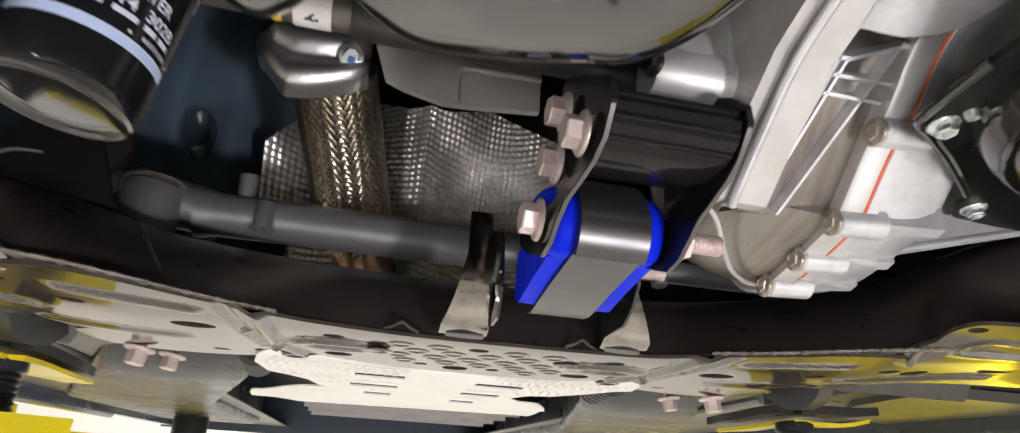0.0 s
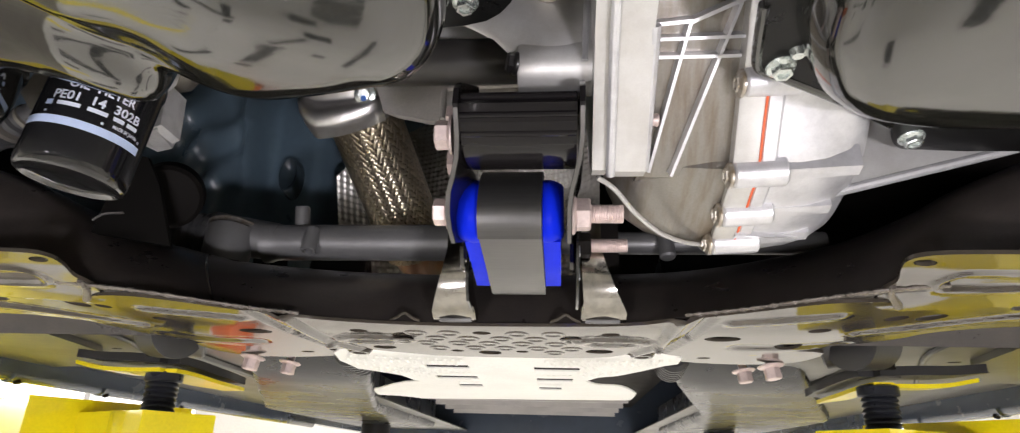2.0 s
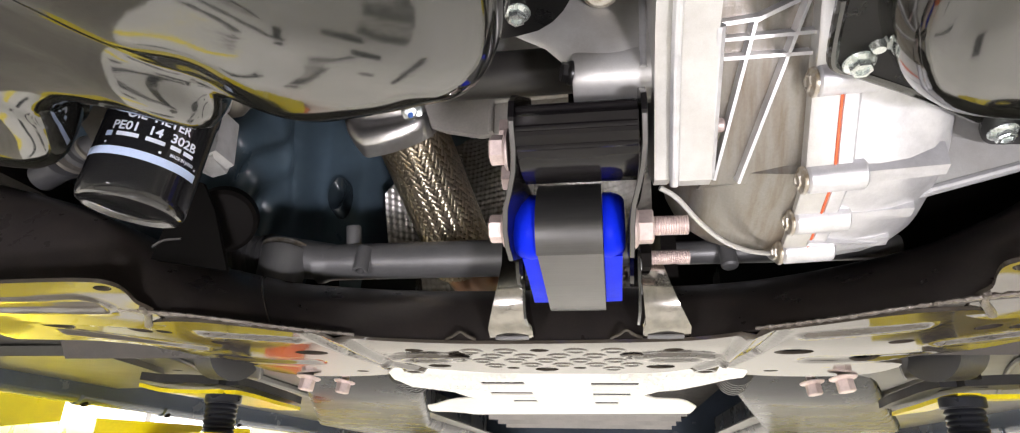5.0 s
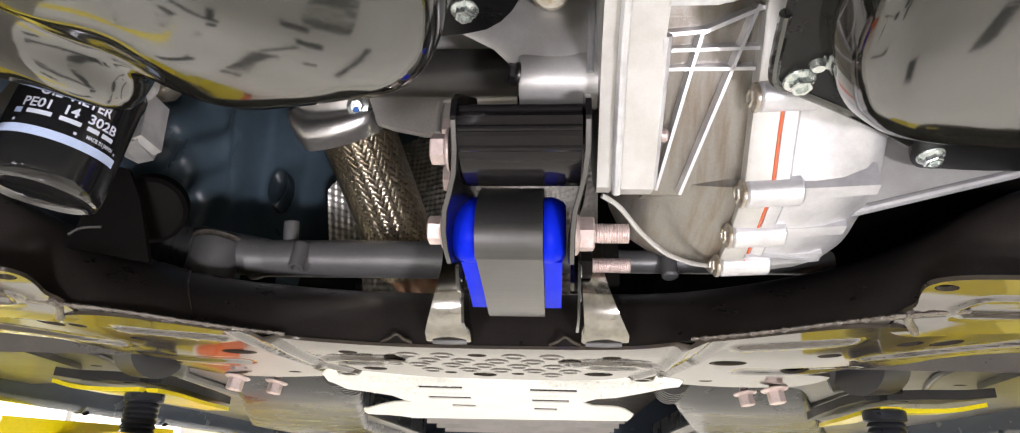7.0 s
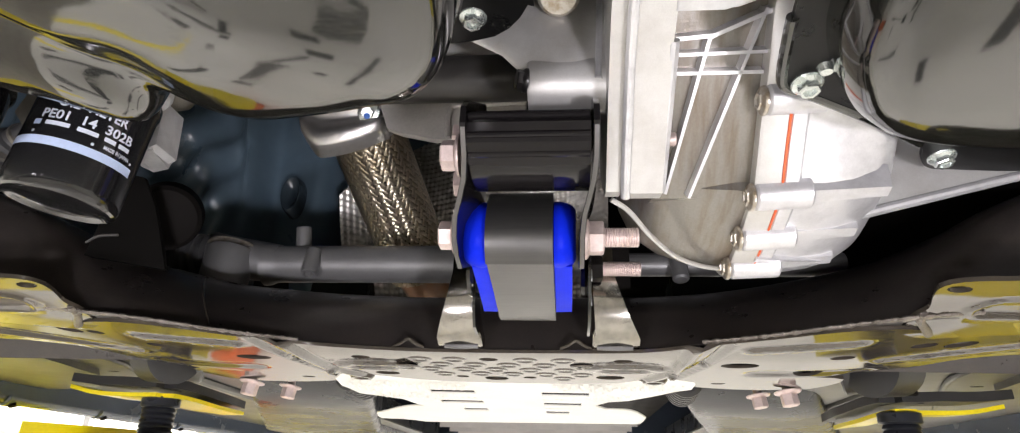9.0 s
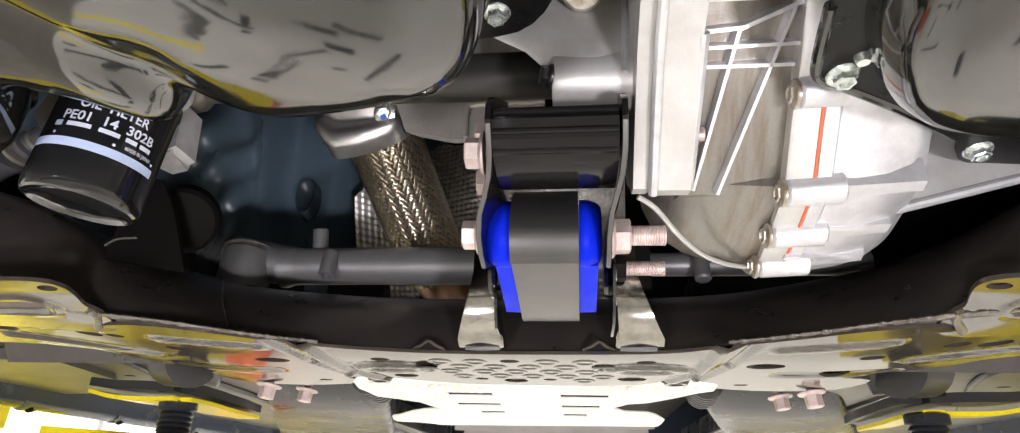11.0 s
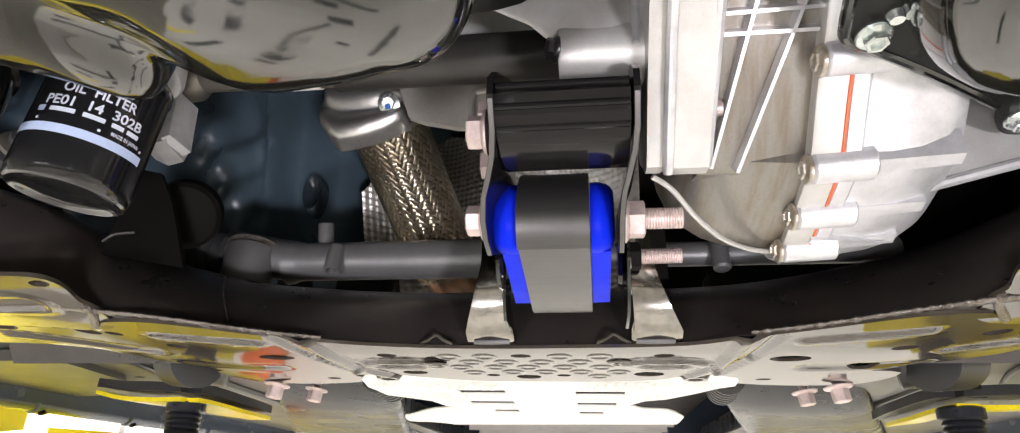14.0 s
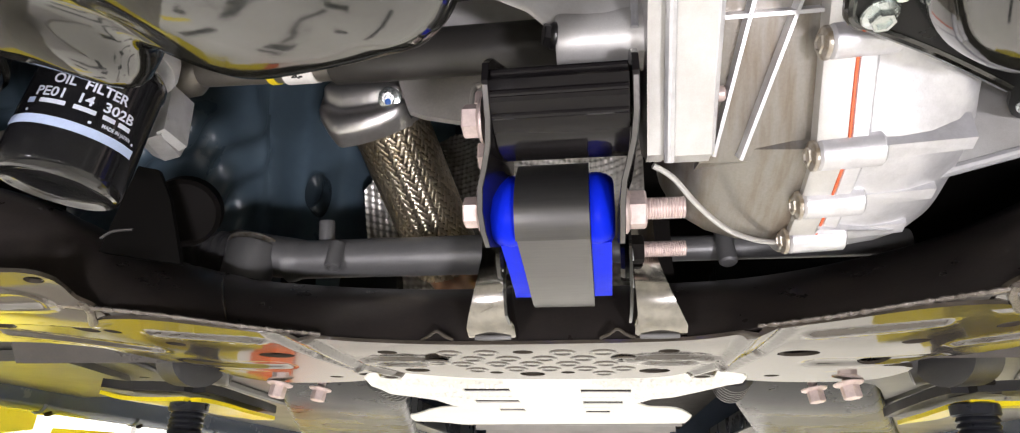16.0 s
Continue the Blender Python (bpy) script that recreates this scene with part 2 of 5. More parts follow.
def smooth_path(pts, steps=8):
    """A rounded line through points."""
    pts = [Vector(p) for p in pts]
    out = []
    for i in range(len(pts) - 1):
        p0, p1, p2, p3 = pts[max(i - 1, 0)], pts[i], pts[i + 1], pts[min(i + 2, len(pts) - 1)]
        for k in range(steps):
            t = k / steps
            out.append(0.5 * (2 * p1 + (p2 - p0) * t + (2 * p0 - 5 * p1 + 4 * p2 - p3) * t * t + (3 * p1 - p0 - 3 * p2 + p3) * t ** 3))
    return out + [pts[-1]]


def tube(pts, r, seg=12, steps=6, bm=None):
    path = smooth_path(pts, steps) if len(pts) > 2 else [Vector(p) for p in pts]
    radii = r if isinstance(r, (list, tuple)) else None
    rings, up = [], Vector((0.13, 0.21, 0.97))
    for i, p in enumerate(path):
        d = (path[min(i + 1, len(path) - 1)] - path[max(i - 1, 0)]).normalized()
        s = d.cross(up).normalized()
        u = s.cross(d)
        rad = radii[0] + (radii[1] - radii[0]) * i / (len(path) - 1) if radii else r
        rings.append([p + rad * (math.cos(2 * math.pi * k / seg) * s + math.sin(2 * math.pi * k / seg) * u) for k in range(seg)])
    return loft(rings, bm=bm)


def ellipse(cx, cy, rx, ry, n=20, turn=0.0):
    c, s = math.cos(turn), math.sin(turn)
    out = []
    for i in range(n):
        a = 2 * math.pi * i / n
        u, v = rx * math.cos(a), ry * math.sin(a)
        out.append((cx + u * c - v * s, cy + u * s + v * c))
    return out


def pierced(outer, holes, low, high):
    """A flat plate with openings that go through it. low and high give z at (x, y)."""
    bm = bmesh.new()
    edges = []
    for ring in [outer, *holes]:
        vs = [bm.verts.new((x, y, low(x, y))) for x, y in ring]
        edges += [bm.edges.new((vs[i], vs[(i + 1) % len(vs)])) for i in range(len(vs))]
    bmesh.ops.triangle_fill(bm, use_beauty=True, use_dissolve=False, edges=edges)
    faces = list(bm.faces)
    ext = bmesh.ops.extrude_face_region(bm, geom=faces)
    for v in [g for g in ext["geom"] if isinstance(g, bmesh.types.BMVert)]:
        v.co.z = high(v.co.x, v.co.y)
    return bm


def smooth_step(a, b, v):
    t = min(1.0, max(0.0, (v - a) / (b - a)))
    return t * t * (3 - 2 * t)


def polar(outline, centre, stations, wobble=None):
    """A dished pan: rings that step in from an outline. stations: (inset, z)."""
    rings = []
    for inset, z in stations:
        ring = []
        for x, y in outline:
            d = Vector((centre[0] - x, centre[1] - y))
            w = min(inset / d.length, 0.97)
            px, py = x + d.x * w, y + d.y * w
            ring.append((px, py, z + (wobble(px, py, inset) if wobble else 0)))
        rings.append(ring)
    return loft(rings)


def bolt_mesh(name, across, height, flange, material, hollow=0.0, shank=0.0):
    """A hexagon flange bolt whose head points along local z."""
    bm = lathe([(flange * 0.6, -0.001), (flange, 0.0), (flange, 0.0012), (flange * 0.93, 0.0022), (across * 0.5, 0.0036)], Matrix.Identity(4), 28)
    r = across / math.sqrt(3)
    hexes = []
    for rad, h in ((r, 0.003), (r, height - 0.001), (r * 0.9, height)):
        hexes.append([(rad * math.cos(math.pi / 3 * i), rad * math.sin(math.pi / 3 * i), h) for i in range(6)])
    if hollow:
        hexes.append([(hollow * math.cos(math.pi / 3 * i), hollow * math.sin(math.pi / 3 * i), height) for i in range(6)])
        hexes.append([(hollow * 0.8 * math.cos(math.pi / 3 * i), hollow * 0.8 * math.sin(math.pi / 3 * i), height - 0.002) for i in range(6)])
    loft(hexes, bm=bm)
    if shank:
        lathe([(across * 0.32, -shank), (across * 0.32, 0)], Matrix.Identity(4), 14, bm=bm)
    me = bpy.data.meshes.new(name)
    bmesh.ops.recalc_face_normals(bm, faces=bm.faces)
    for f in bm.faces:
        f.smooth = len(f.verts) == 4 and f.calc_area() < 2e-6
    bm.to_mesh(me)
    bm.free()
    me.materials.append(material)
    return me


def facing(at, way, spin=0.0):
    """A pose whose local z points along way."""
    return Matrix.Translation(at) @ Vector(way).to_track_quat("Z", "Y").to_matrix().to_4x4() @ Matrix.Rotation(radians(spin), 4, "Z")


def threaded(a, b, r, pitch, depth, seg=18):
    """A rod with rounded thread grooves."""
    length = (Vector(b) - Vector(a)).length
    n = max(2, int(length / pitch))
    prof = []
    for i in range(n):
        h = i * length / n
        prof += [(r - depth, h), (r, h + 0.3 * pitch), (r, h + 0.6 * pitch)]
    prof.append((r - depth, length))
    return lathe(prof, along(a, b), seg)


ZINC_BOLT = bolt_mesh("bolt", 0.017, 0.012, 0.0135, ZINC, shank=0.002)
SMALL_ZINC = bolt_mesh("bolt", 0.017, 0.017, 0.0155, ZINC, shank=0.03)
PAN_BOLT = bolt_mesh("bolt", 0.0105, 0.0075, 0.0088, BRIGHT_ZINC, hollow=0.0038, shank=0.006)
CASE_BOLT = bolt_mesh("bolt", 0.0100, 0.0045, 0.0092, BRASSY, hollow=0.0040, shank=0.006)
DARK_BOLT = bolt_mesh("bolt", 0.012, 0.007, 0.008, SATIN_BLACK, shank=0.004)
BIG_NUT = bolt_mesh("nut", 0.021, 0.013, 0.0145, ZINC)

# ---- the workshop ----
def slab(name, label, x0, x1, y0, y1, z0, z1, material):
    ob = part(name, box(x0, x1, y0, y1, z0, z1), material, None)
    return tagged(ob, label, name.split("_")[0], kind="structure")


slab("floor", "pale painted concrete workshop floor, brightly lit", -6, 6, -6, 6, -0.2, 0.0, FLOOR)
north = bmesh.new()
for x0, x1, z0, z1 in ((-6.2, -5.8, 0, 4.4), (-3.4, 6.2, 0, 4.4), (-5.8, -3.4, 0, 1.0), (-5.8, -3.4, 3.2, 4.4)):
    loft([[(x0, y, z0), (x1, y, z0), (x1, y, z1), (x0, y, z1)] for y in (6.0, 6.2)], bm=north)
tagged(part("wall_north", north, WALL, None, smooth=0), "plain white workshop wall with one wide window", "wall", kind="structure")
window = thing("window_1", (-4.6, 6.0, 1.0), "wide bright workshop window with a white frame", "window", kind="structure")
for x0, x1, z0, z1 in ((-5.8, -5.74, 1.0, 3.2), (-3.46, -3.4, 1.0, 3.2), (-5.74, -3.46, 1.0, 1.06), (-5.74, -3.46, 3.14, 3.2), (-4.63, -4.57, 1.06, 3.14)):
    part("window_frame", box(x0, x1, 6.05, 6.12, z0, z1, 0.006), ENAMEL, window)
part("window_sill", box(-5.85, -3.35, 5.9, 6.05, 0.96, 0.996, 0.006), ENAMEL, window)
tagged(part("backdrop", box(-7.2, -2.0, 6.6, 6.62, 0.2, 4.2), DAYLIGHT, None), "bright overcast daylight outside the window", "backdrop", kind="structure")
slab("wall_south", "plain white workshop wall", -6.2, 6.2, -6.2, -6.0, 0, 4.4, WALL)
slab("wall_east", "plain white workshop wall", 6.0, 6.2, -6, 6, 0, 4.4, WALL)
slab("wall_west", "plain white workshop wall", -6.2, -6.0, -6, 6, 0, 4.4, WALL)
slab("ceiling", "plain white workshop ceiling", -6.2, 6.2, -6.2, 6.2, 4.4, 4.6, WALL)
for lx, ly, watts in LAMPS:
    lamp = thing("ceiling_light", (lx, ly, 4.4), "long white strip light under the workshop ceiling", "light", "ceiling lights")
    part("housing", box(lx - 0.22, lx + 0.22, ly - 0.85, ly + 0.85, 4.06, 4.14, 0.01), ENAMEL, lamp)
    part("hanger", rod((lx, ly, 4.14), (lx, ly, 4.4), 0.01), ENAMEL, lamp)

# Tripods for the two added lamps, both out of view.
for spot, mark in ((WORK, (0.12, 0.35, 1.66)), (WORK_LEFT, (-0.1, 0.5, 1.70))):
    lamp = thing("added_work_light", (spot.x, spot.y, 0), "unseen small LED work light on a black tripod stand, added to light the underside", "work light", "work lights")
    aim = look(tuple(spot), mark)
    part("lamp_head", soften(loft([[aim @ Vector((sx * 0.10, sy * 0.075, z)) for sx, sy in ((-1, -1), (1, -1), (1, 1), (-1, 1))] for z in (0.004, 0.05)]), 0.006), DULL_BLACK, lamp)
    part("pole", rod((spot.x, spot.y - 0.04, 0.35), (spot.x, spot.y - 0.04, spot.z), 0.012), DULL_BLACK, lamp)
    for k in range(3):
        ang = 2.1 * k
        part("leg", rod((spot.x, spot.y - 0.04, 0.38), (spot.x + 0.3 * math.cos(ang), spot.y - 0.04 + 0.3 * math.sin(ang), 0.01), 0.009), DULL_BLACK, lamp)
# Made-up dark strips, laid so that the oil pan mirrors dark marks.
for x0, y0, x1, y1, mw in ((-1.80, 2.02, -1.42, 2.36, 0.045), (-1.46, 2.24, -1.28, 1.95, 0.045), (-3.50, 4.02, -2.06, 3.0, 0.06), (-1.55, 2.46, -1.66, 2.58, 0.06), (-2.0, 2.33, -2.14, 2.42, 0.06), (-0.72, 1.96, -0.78, 2.08, 0.09), (-0.80, 2.40, -0.90, 2.60, 0.12),
                           (-1.05, 2.66, -1.62, 3.24, 0.022), (-1.98, 3.74, -2.10, 3.88, 0.09), (-1.66, 3.38, -1.86, 3.58, 0.09), (-1.32, 3.56, -1.42, 3.70, 0.07), (-1.30, 4.30, -0.80, 3.45, 0.035), (-0.80, 3.45, -0.25, 2.62, 0.035), (-0.62, 1.88, -0.32, 2.18, 0.03),
                           (0.9, 2.3, 1.15, 2.75, 0.05), (1.5, 1.9, 1.62, 2.3, 0.06)):
    across = Vector((-(y1 - y0), x1 - x0, 0)).normalized() * mw
    ends = [Vector((x0, y0, 0)) + across, Vector((x0, y0, 0)) - across, Vector((x1, y1, 0)) - across, Vector((x1, y1, 0)) + across]
    tagged(part("mirrored_floor_strip", soften(loft([[(v.x, v.y, z) for v in ends] for z in (0.0, 0.012)]), 0.004), DARK_MARK, None), "dark strip lying on the pale floor, added to mirror in the oil pan", "floor mat", "floor mats")
# Made-up yellow patch; only its reflection in the oil pan comes into view.
line = [(-2.98, 2.90), (-2.16, 2.62), (-2.14, 2.68), (-2.94, 3.10)]
tagged(part("floor_marking", soften(loft([[(x, y, z) for x, y in line] for z in (0.0, 0.004)]), 0.001, 1), YELLOW, None), "yellow patch on the workshop floor, added to mirror in the oil pan", "floor marking", kind="structure")
# Invented cabinet, there only to put an orange reflection into the subframe.
cab = thing("mirrored_cabinet", (-3.05, 5.75, 0), "orange steel cabinet added against the workshop wall, to mirror in the subframe", "cabinet")
ORANGE = surface("orange_cabinet_paint", (0.62, 0.11, 0.012), 0.35, grain=300, stain=6, stain_amount=0.2, bump=0.05)
part("body", box(-3.20, -2.98, 5.55, 5.98, 0.06, 0.92, 0.01), ORANGE, cab)
for k in range(4):
    drawer = part("drawer", box(-3.185, -2.995, 5.535, 5.551, 0.10 + 0.2 * k, 0.28 + 0.2 * k, 0.004), ORANGE, cab)
    part("handle", box(-3.16, -3.02, 5.52, 5.536, 0.24 + 0.2 * k, 0.255 + 0.2 * k, 0.003), DULL_BLACK, drawer, "black drawer pull")
part("plinth", box(-3.18, -3.0, 5.58, 5.96, 0.0, 0.06), DULL_BLACK, cab)

# ---- front subframe ----
UNDER = 1.6
subframe = thing("subframe", (0, 0.56, UNDER), "glossy black pressed-steel front subframe crossmember with punched holes", "subframe")
FRONT = [(-0.56, 0.45), (-0.40, 0.45), (-0.345, 0.444), (-0.318, 0.428), (-0.278, 0.426), (-0.22, 0.460), (-0.181, 0.480), (-0.136, 0.498), (-0.057, 0.511), (0.047, 0.511),
         (0.135, 0.504), (0.181, 0.480), (0.229, 0.456), (0.278, 0.428), (0.318, 0.426), (0.345, 0.444), (0.40, 0.45), (0.56, 0.45)]
BACK = [(0.56, 0.53), (0.43, 0.556), (0.40, 0.585), (0.323, 0.623), (0.277, 0.652), (0.216, 0.664), (0.165, 0.64), (0.128, 0.675), (0.085, 0.688), (0.02, 0.69),
        (-0.06, 0.686), (-0.10, 0.672), (-0.155, 0.643), (-0.21, 0.634), (-0.28, 0.64), (-0.369, 0.621), (-0.41, 0.569), (-0.43, 0.548), (-0.56, 0.53)]


def rounded(pts, steps=4):
    return [(p.x, p.y) for p in smooth_path([(x, y, 0) for x, y in pts], steps)]


outline = rounded(FRONT) + rounded(BACK)
HOLES = [(-0.233, 0.547, 0.017, 0.012), (-0.305, 0.585, 0.014, 0.011), (-0.305, 0.502, 0.009, 0.007), (-0.366, 0.468, 0.012, 0.009), (-0.341, 0.468, 0.008, 0.006),
         (-0.124, 0.538, 0.009, 0.008), (-0.122, 0.63, 0.013, 0.011), (-0.003, 0.542, 0.009, 0.008), (-0.007, 0.656, 0.013, 0.013), (-0.043, 0.646, 0.007, 0.007),
         (0.030, 0.647, 0.007, 0.007), (0.115, 0.639, 0.015, 0.013), (0.121, 0.542, 0.009, 0.008), (0.228, 0.556, 0.017, 0.013), (0.305, 0.605, 0.014, 0.011),
         (0.304, 0.517, 0.010, 0.008), (0.355, 0.484, 0.010, 0.008), (0.386, 0.489, 0.013, 0.010), (-0.46, 0.47, 0.02, 0.014), (0.46, 0.47, 0.02, 0.014)]


BEADS = [(0.345, 0.535, 0.47, 0.502, 0.011, 0.0032), (0.225, 0.492, 0.30, 0.468, 0.009, 0.0028), (0.178, 0.47, 0.174, 0.60, 0.006, 0.0045), (0.174, 0.60, 0.156, 0.645, 0.006, 0.0035),
         (0.200, 0.475, 0.194, 0.56, 0.005, -0.003), (0.194, 0.56, 0.18, 0.64, 0.005, -0.003), (0.26, 0.60, 0.35, 0.598, 0.016, -0.0028)]


def under_z(x, y):
    """The underside: flat in the middle, rising out along the arms, with pressed beads."""
    ax = abs(x)
    z = UNDER + 0.001 + 0.013 * smooth_step(0.27, 0.50, ax) + 0.004 * smooth_step(0.54, 0.42, y)
    for x0, y0, x1, y1, w, h in BEADS:
        dx, dy = x1 - x0, y1 - y0
        t = min(1.0, max(0.0, ((ax - x0) * dx + (y - y0) * dy) / (dx * dx + dy * dy)))
        d = math.hypot(ax - x0 - dx * t, y - y0 - dy * t)
        z -= h * (1 - smooth_step(w * 0.45, w * 1.25, d))
    for cx in (-0.122, 0.125):
        d = math.hypot((x - cx) / 0.042, (y - 0.578) / 0.019)
        z -= 0.0035 * smooth_step(1.1, 0.85, d) - 0.003 * smooth_step(0.65, 0.45, d)
    return z


def inside(px, py, ring):
    hit = False
    for i in range(len(ring)):
        (xa, ya), (xb, yb) = ring[i - 1], ring[i]
        if (ya > py) != (yb > py) and px < (xb - xa) * (py - ya) / (yb - ya) + xa:
            hit = not hit
    return hit


def fine_sheet(outer, holes, height, thick, step):
    """A pressed sheet with openings, meshed finely enough to carry beads."""
    from mathutils.geometry import delaunay_2d_cdt
    pts, edges = [], []
    for ring in [outer, *holes]:
        base = len(pts)
        pts += [Vector(p) for p in ring]
        edges += [(base + i, base + (i + 1) % len(ring)) for i in range(len(ring))]
    xs, ys = [p[0] for p in outer], [p[1] for p in outer]
    nx, ny = int((max(xs) - min(xs)) / step), int((max(ys) - min(ys)) / step)
    for i in range(1, nx):
        for j in range(1, ny):
            x, y = min(xs) + i * step + (j % 2) * step * 0.5, min(ys) + j * step
            if inside(x, y, outer) and not any(inside(x, y, h) for h in holes):
                pts.append(Vector((x, y)))
    vs, es, fs = delaunay_2d_cdt(pts, edges, [], 0, 1e-6)[:3]
    bm = bmesh.new()
    low_v = [bm.verts.new((v.x, v.y, height(v.x, v.y))) for v in vs]
    for f in fs:
        c = sum((vs[i] for i in f), Vector((0, 0))) / len(f)
        if inside(c.x, c.y, outer) and not any(inside(c.x, c.y, h) for h in holes):
            bm.faces.new([low_v[i] for i in f])
    bmesh.ops.delete(bm, geom=[v for v in bm.verts if not v.link_faces], context="VERTS")
    ext = bmesh.ops.extrude_face_region(bm, geom=bm.faces[:])
    for g in ext["geom"]:
        if isinstance(g, bmesh.types.BMVert):
            g.co.z += thick
    return bm


sheet = fine_sheet(outline, [ellipse(x, y, rx, ry, 18) for x, y, rx, ry in HOLES], under_z, 0.003, 0.0042)
part("bottom_plate", sheet, SUBFRAME, subframe, "glossy black steel underside with round and oval holes", 50)

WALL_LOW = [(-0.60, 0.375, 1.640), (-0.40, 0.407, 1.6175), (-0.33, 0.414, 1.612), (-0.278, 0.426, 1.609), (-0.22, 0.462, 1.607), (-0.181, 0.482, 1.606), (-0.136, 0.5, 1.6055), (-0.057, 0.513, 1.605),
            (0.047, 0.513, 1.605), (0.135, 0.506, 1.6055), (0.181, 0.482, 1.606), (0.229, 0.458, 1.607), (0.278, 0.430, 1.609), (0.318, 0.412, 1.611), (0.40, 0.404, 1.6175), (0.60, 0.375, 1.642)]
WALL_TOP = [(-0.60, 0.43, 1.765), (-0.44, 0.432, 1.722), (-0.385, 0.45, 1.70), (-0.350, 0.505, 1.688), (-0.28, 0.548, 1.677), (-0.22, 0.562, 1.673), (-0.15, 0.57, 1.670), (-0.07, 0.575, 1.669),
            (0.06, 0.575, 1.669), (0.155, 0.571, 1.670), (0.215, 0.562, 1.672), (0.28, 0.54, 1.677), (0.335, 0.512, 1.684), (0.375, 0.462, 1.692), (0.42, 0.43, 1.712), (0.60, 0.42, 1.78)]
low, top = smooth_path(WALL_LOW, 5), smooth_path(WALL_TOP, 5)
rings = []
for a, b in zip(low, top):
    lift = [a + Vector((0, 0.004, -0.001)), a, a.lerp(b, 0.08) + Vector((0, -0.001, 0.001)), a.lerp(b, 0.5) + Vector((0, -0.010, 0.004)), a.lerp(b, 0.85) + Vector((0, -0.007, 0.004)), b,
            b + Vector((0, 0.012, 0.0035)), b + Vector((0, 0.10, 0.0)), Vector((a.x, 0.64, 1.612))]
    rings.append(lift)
# Subframe paint again, darkened and roughened to keep sheen off this face.
part("front_wall", loft(rings, closed=False), surface("dusty_dulled_black_paint", (0.036, 0.031, 0.029), 0.3, grain=420, grain_amount=0.2, stain=30, stain_amount=0.5, stain_colour=(0.06, 0.05, 0.042), bump=0.1, ior=1.45), subframe, "black painted front face of the crossmember, dusty, its sheen toned down in the paint", 50)
part("wall_seam", tube([tuple(v + Vector((0, -0.0003, 0))) for v in rings[19][1:6]], 0.0011, 6, 3), SUBFRAME, subframe, "fine upright seam")
# welded lip that runs along the front edge
lip = [v + Vector((0, -0.003, 0.0005)) for v in low]
WELD = surface("heat_tinted_weld", (0.20, 0.18, 0.165), 0.32, metal=0.6, grain=420, bump=0.8, bump_distance=0.002, stain=60, stain_amount=0.8, stain_colour=(0.10, 0.085, 0.07))
for first_k, last_k in ((8, 28), (50, 69)):
    bead_path = smooth_path([tuple(v) for v in lip[first_k:last_k]], 9)
    rings = []
    for k, p in enumerate(bead_path):
        d = (bead_path[min(k + 1, len(bead_path) - 1)] - bead_path[max(k - 1, 0)]).normalized()
        side = d.cross(Vector((0, 0, 1))).normalized()
        r = 0.0016 + 0.0005 * math.sin(k * 0.83) * math.sin(k * 0.19) + random.uniform(-0.0001, 0.0002)
        rings.append([p + r * (math.cos(q * 0.785) * side * 2.2 + math.sin(q * 0.785) * Vector((0, 0, 1))) for q in range(8)])
    part("weld_lip", loft(rings), WELD, subframe, "lumpy welded seam along the front edge")
# small arched drain notches on the front edge
for nx in (-0.072, 0.078):
    part("notch_arch", tube([(nx - 0.014, 0.511, 1.606), (nx - 0.007, 0.509, 1.6085), (nx, 0.508, 1.6125), (nx + 0.007, 0.509, 1.6085), (nx + 0.014, 0.511, 1.606)], 0.0016, 8, 4), SUBFRAME, subframe)
# pressed dimples in the middle
ring_bm = lathe([(0.0060, 0.0008), (0.0072, 0.0002), (0.0086, -0.0004), (0.0100, -0.0005), (0.0115, -0.0001), (0.0130, 0.0008)], Matrix.Identity(4), 20)
first = part("dimple", ring_bm, SUBFRAME, subframe)
dimple = first.data
spots = [(-0.069, 0.545), (-0.036, 0.545), (0.031, 0.545), (0.066, 0.545), (-0.086, 0.572), (-0.053, 0.572), (-0.02, 0.572), (0.013, 0.572), (0.048, 0.572), (0.085, 0.572),
         (-0.068, 0.599), (-0.034, 0.599), (-0.002, 0.599), (0.033, 0.599), (0.068, 0.599), (-0.06, 0.63), (-0.02, 0.626), (0.013, 0.626), (0.048, 0.626), (0.085, 0.626), (0.066, 0.652)]
for i, (x, y) in enumerate(spots):
    m = Matrix.Translation((x, y, under_z(x, y) - 0.0005))
    if i:
        again("dimple", dimple, m, subframe)
    else:
        first.matrix_basis = m


def tab_z(x, y):
    """The raised corner pad: level in front, running down onto the arm, with a stamped oval pocket."""
    w = smooth_step(0.462, 0.365, y)
    ax = abs(x)
    z = (under_z(x, y) - 0.0015) * (1 - w) + 1.6165 * w
    dx, dy = 0.17, 0.012
    t = min(1.0, max(0.0, ((ax - 0.362) * dx + (y - 0.398) * dy) / (dx * dx + dy * dy)))
    d = math.hypot(ax - 0.362 - dx * t, y - 0.398 - dy * t)
    return z - 0.0016 * (1 - smooth_step(0.0015, 0.006, abs(d - 0.0165))) + 0.0015 * smooth_step(0.014, 0.008, d)


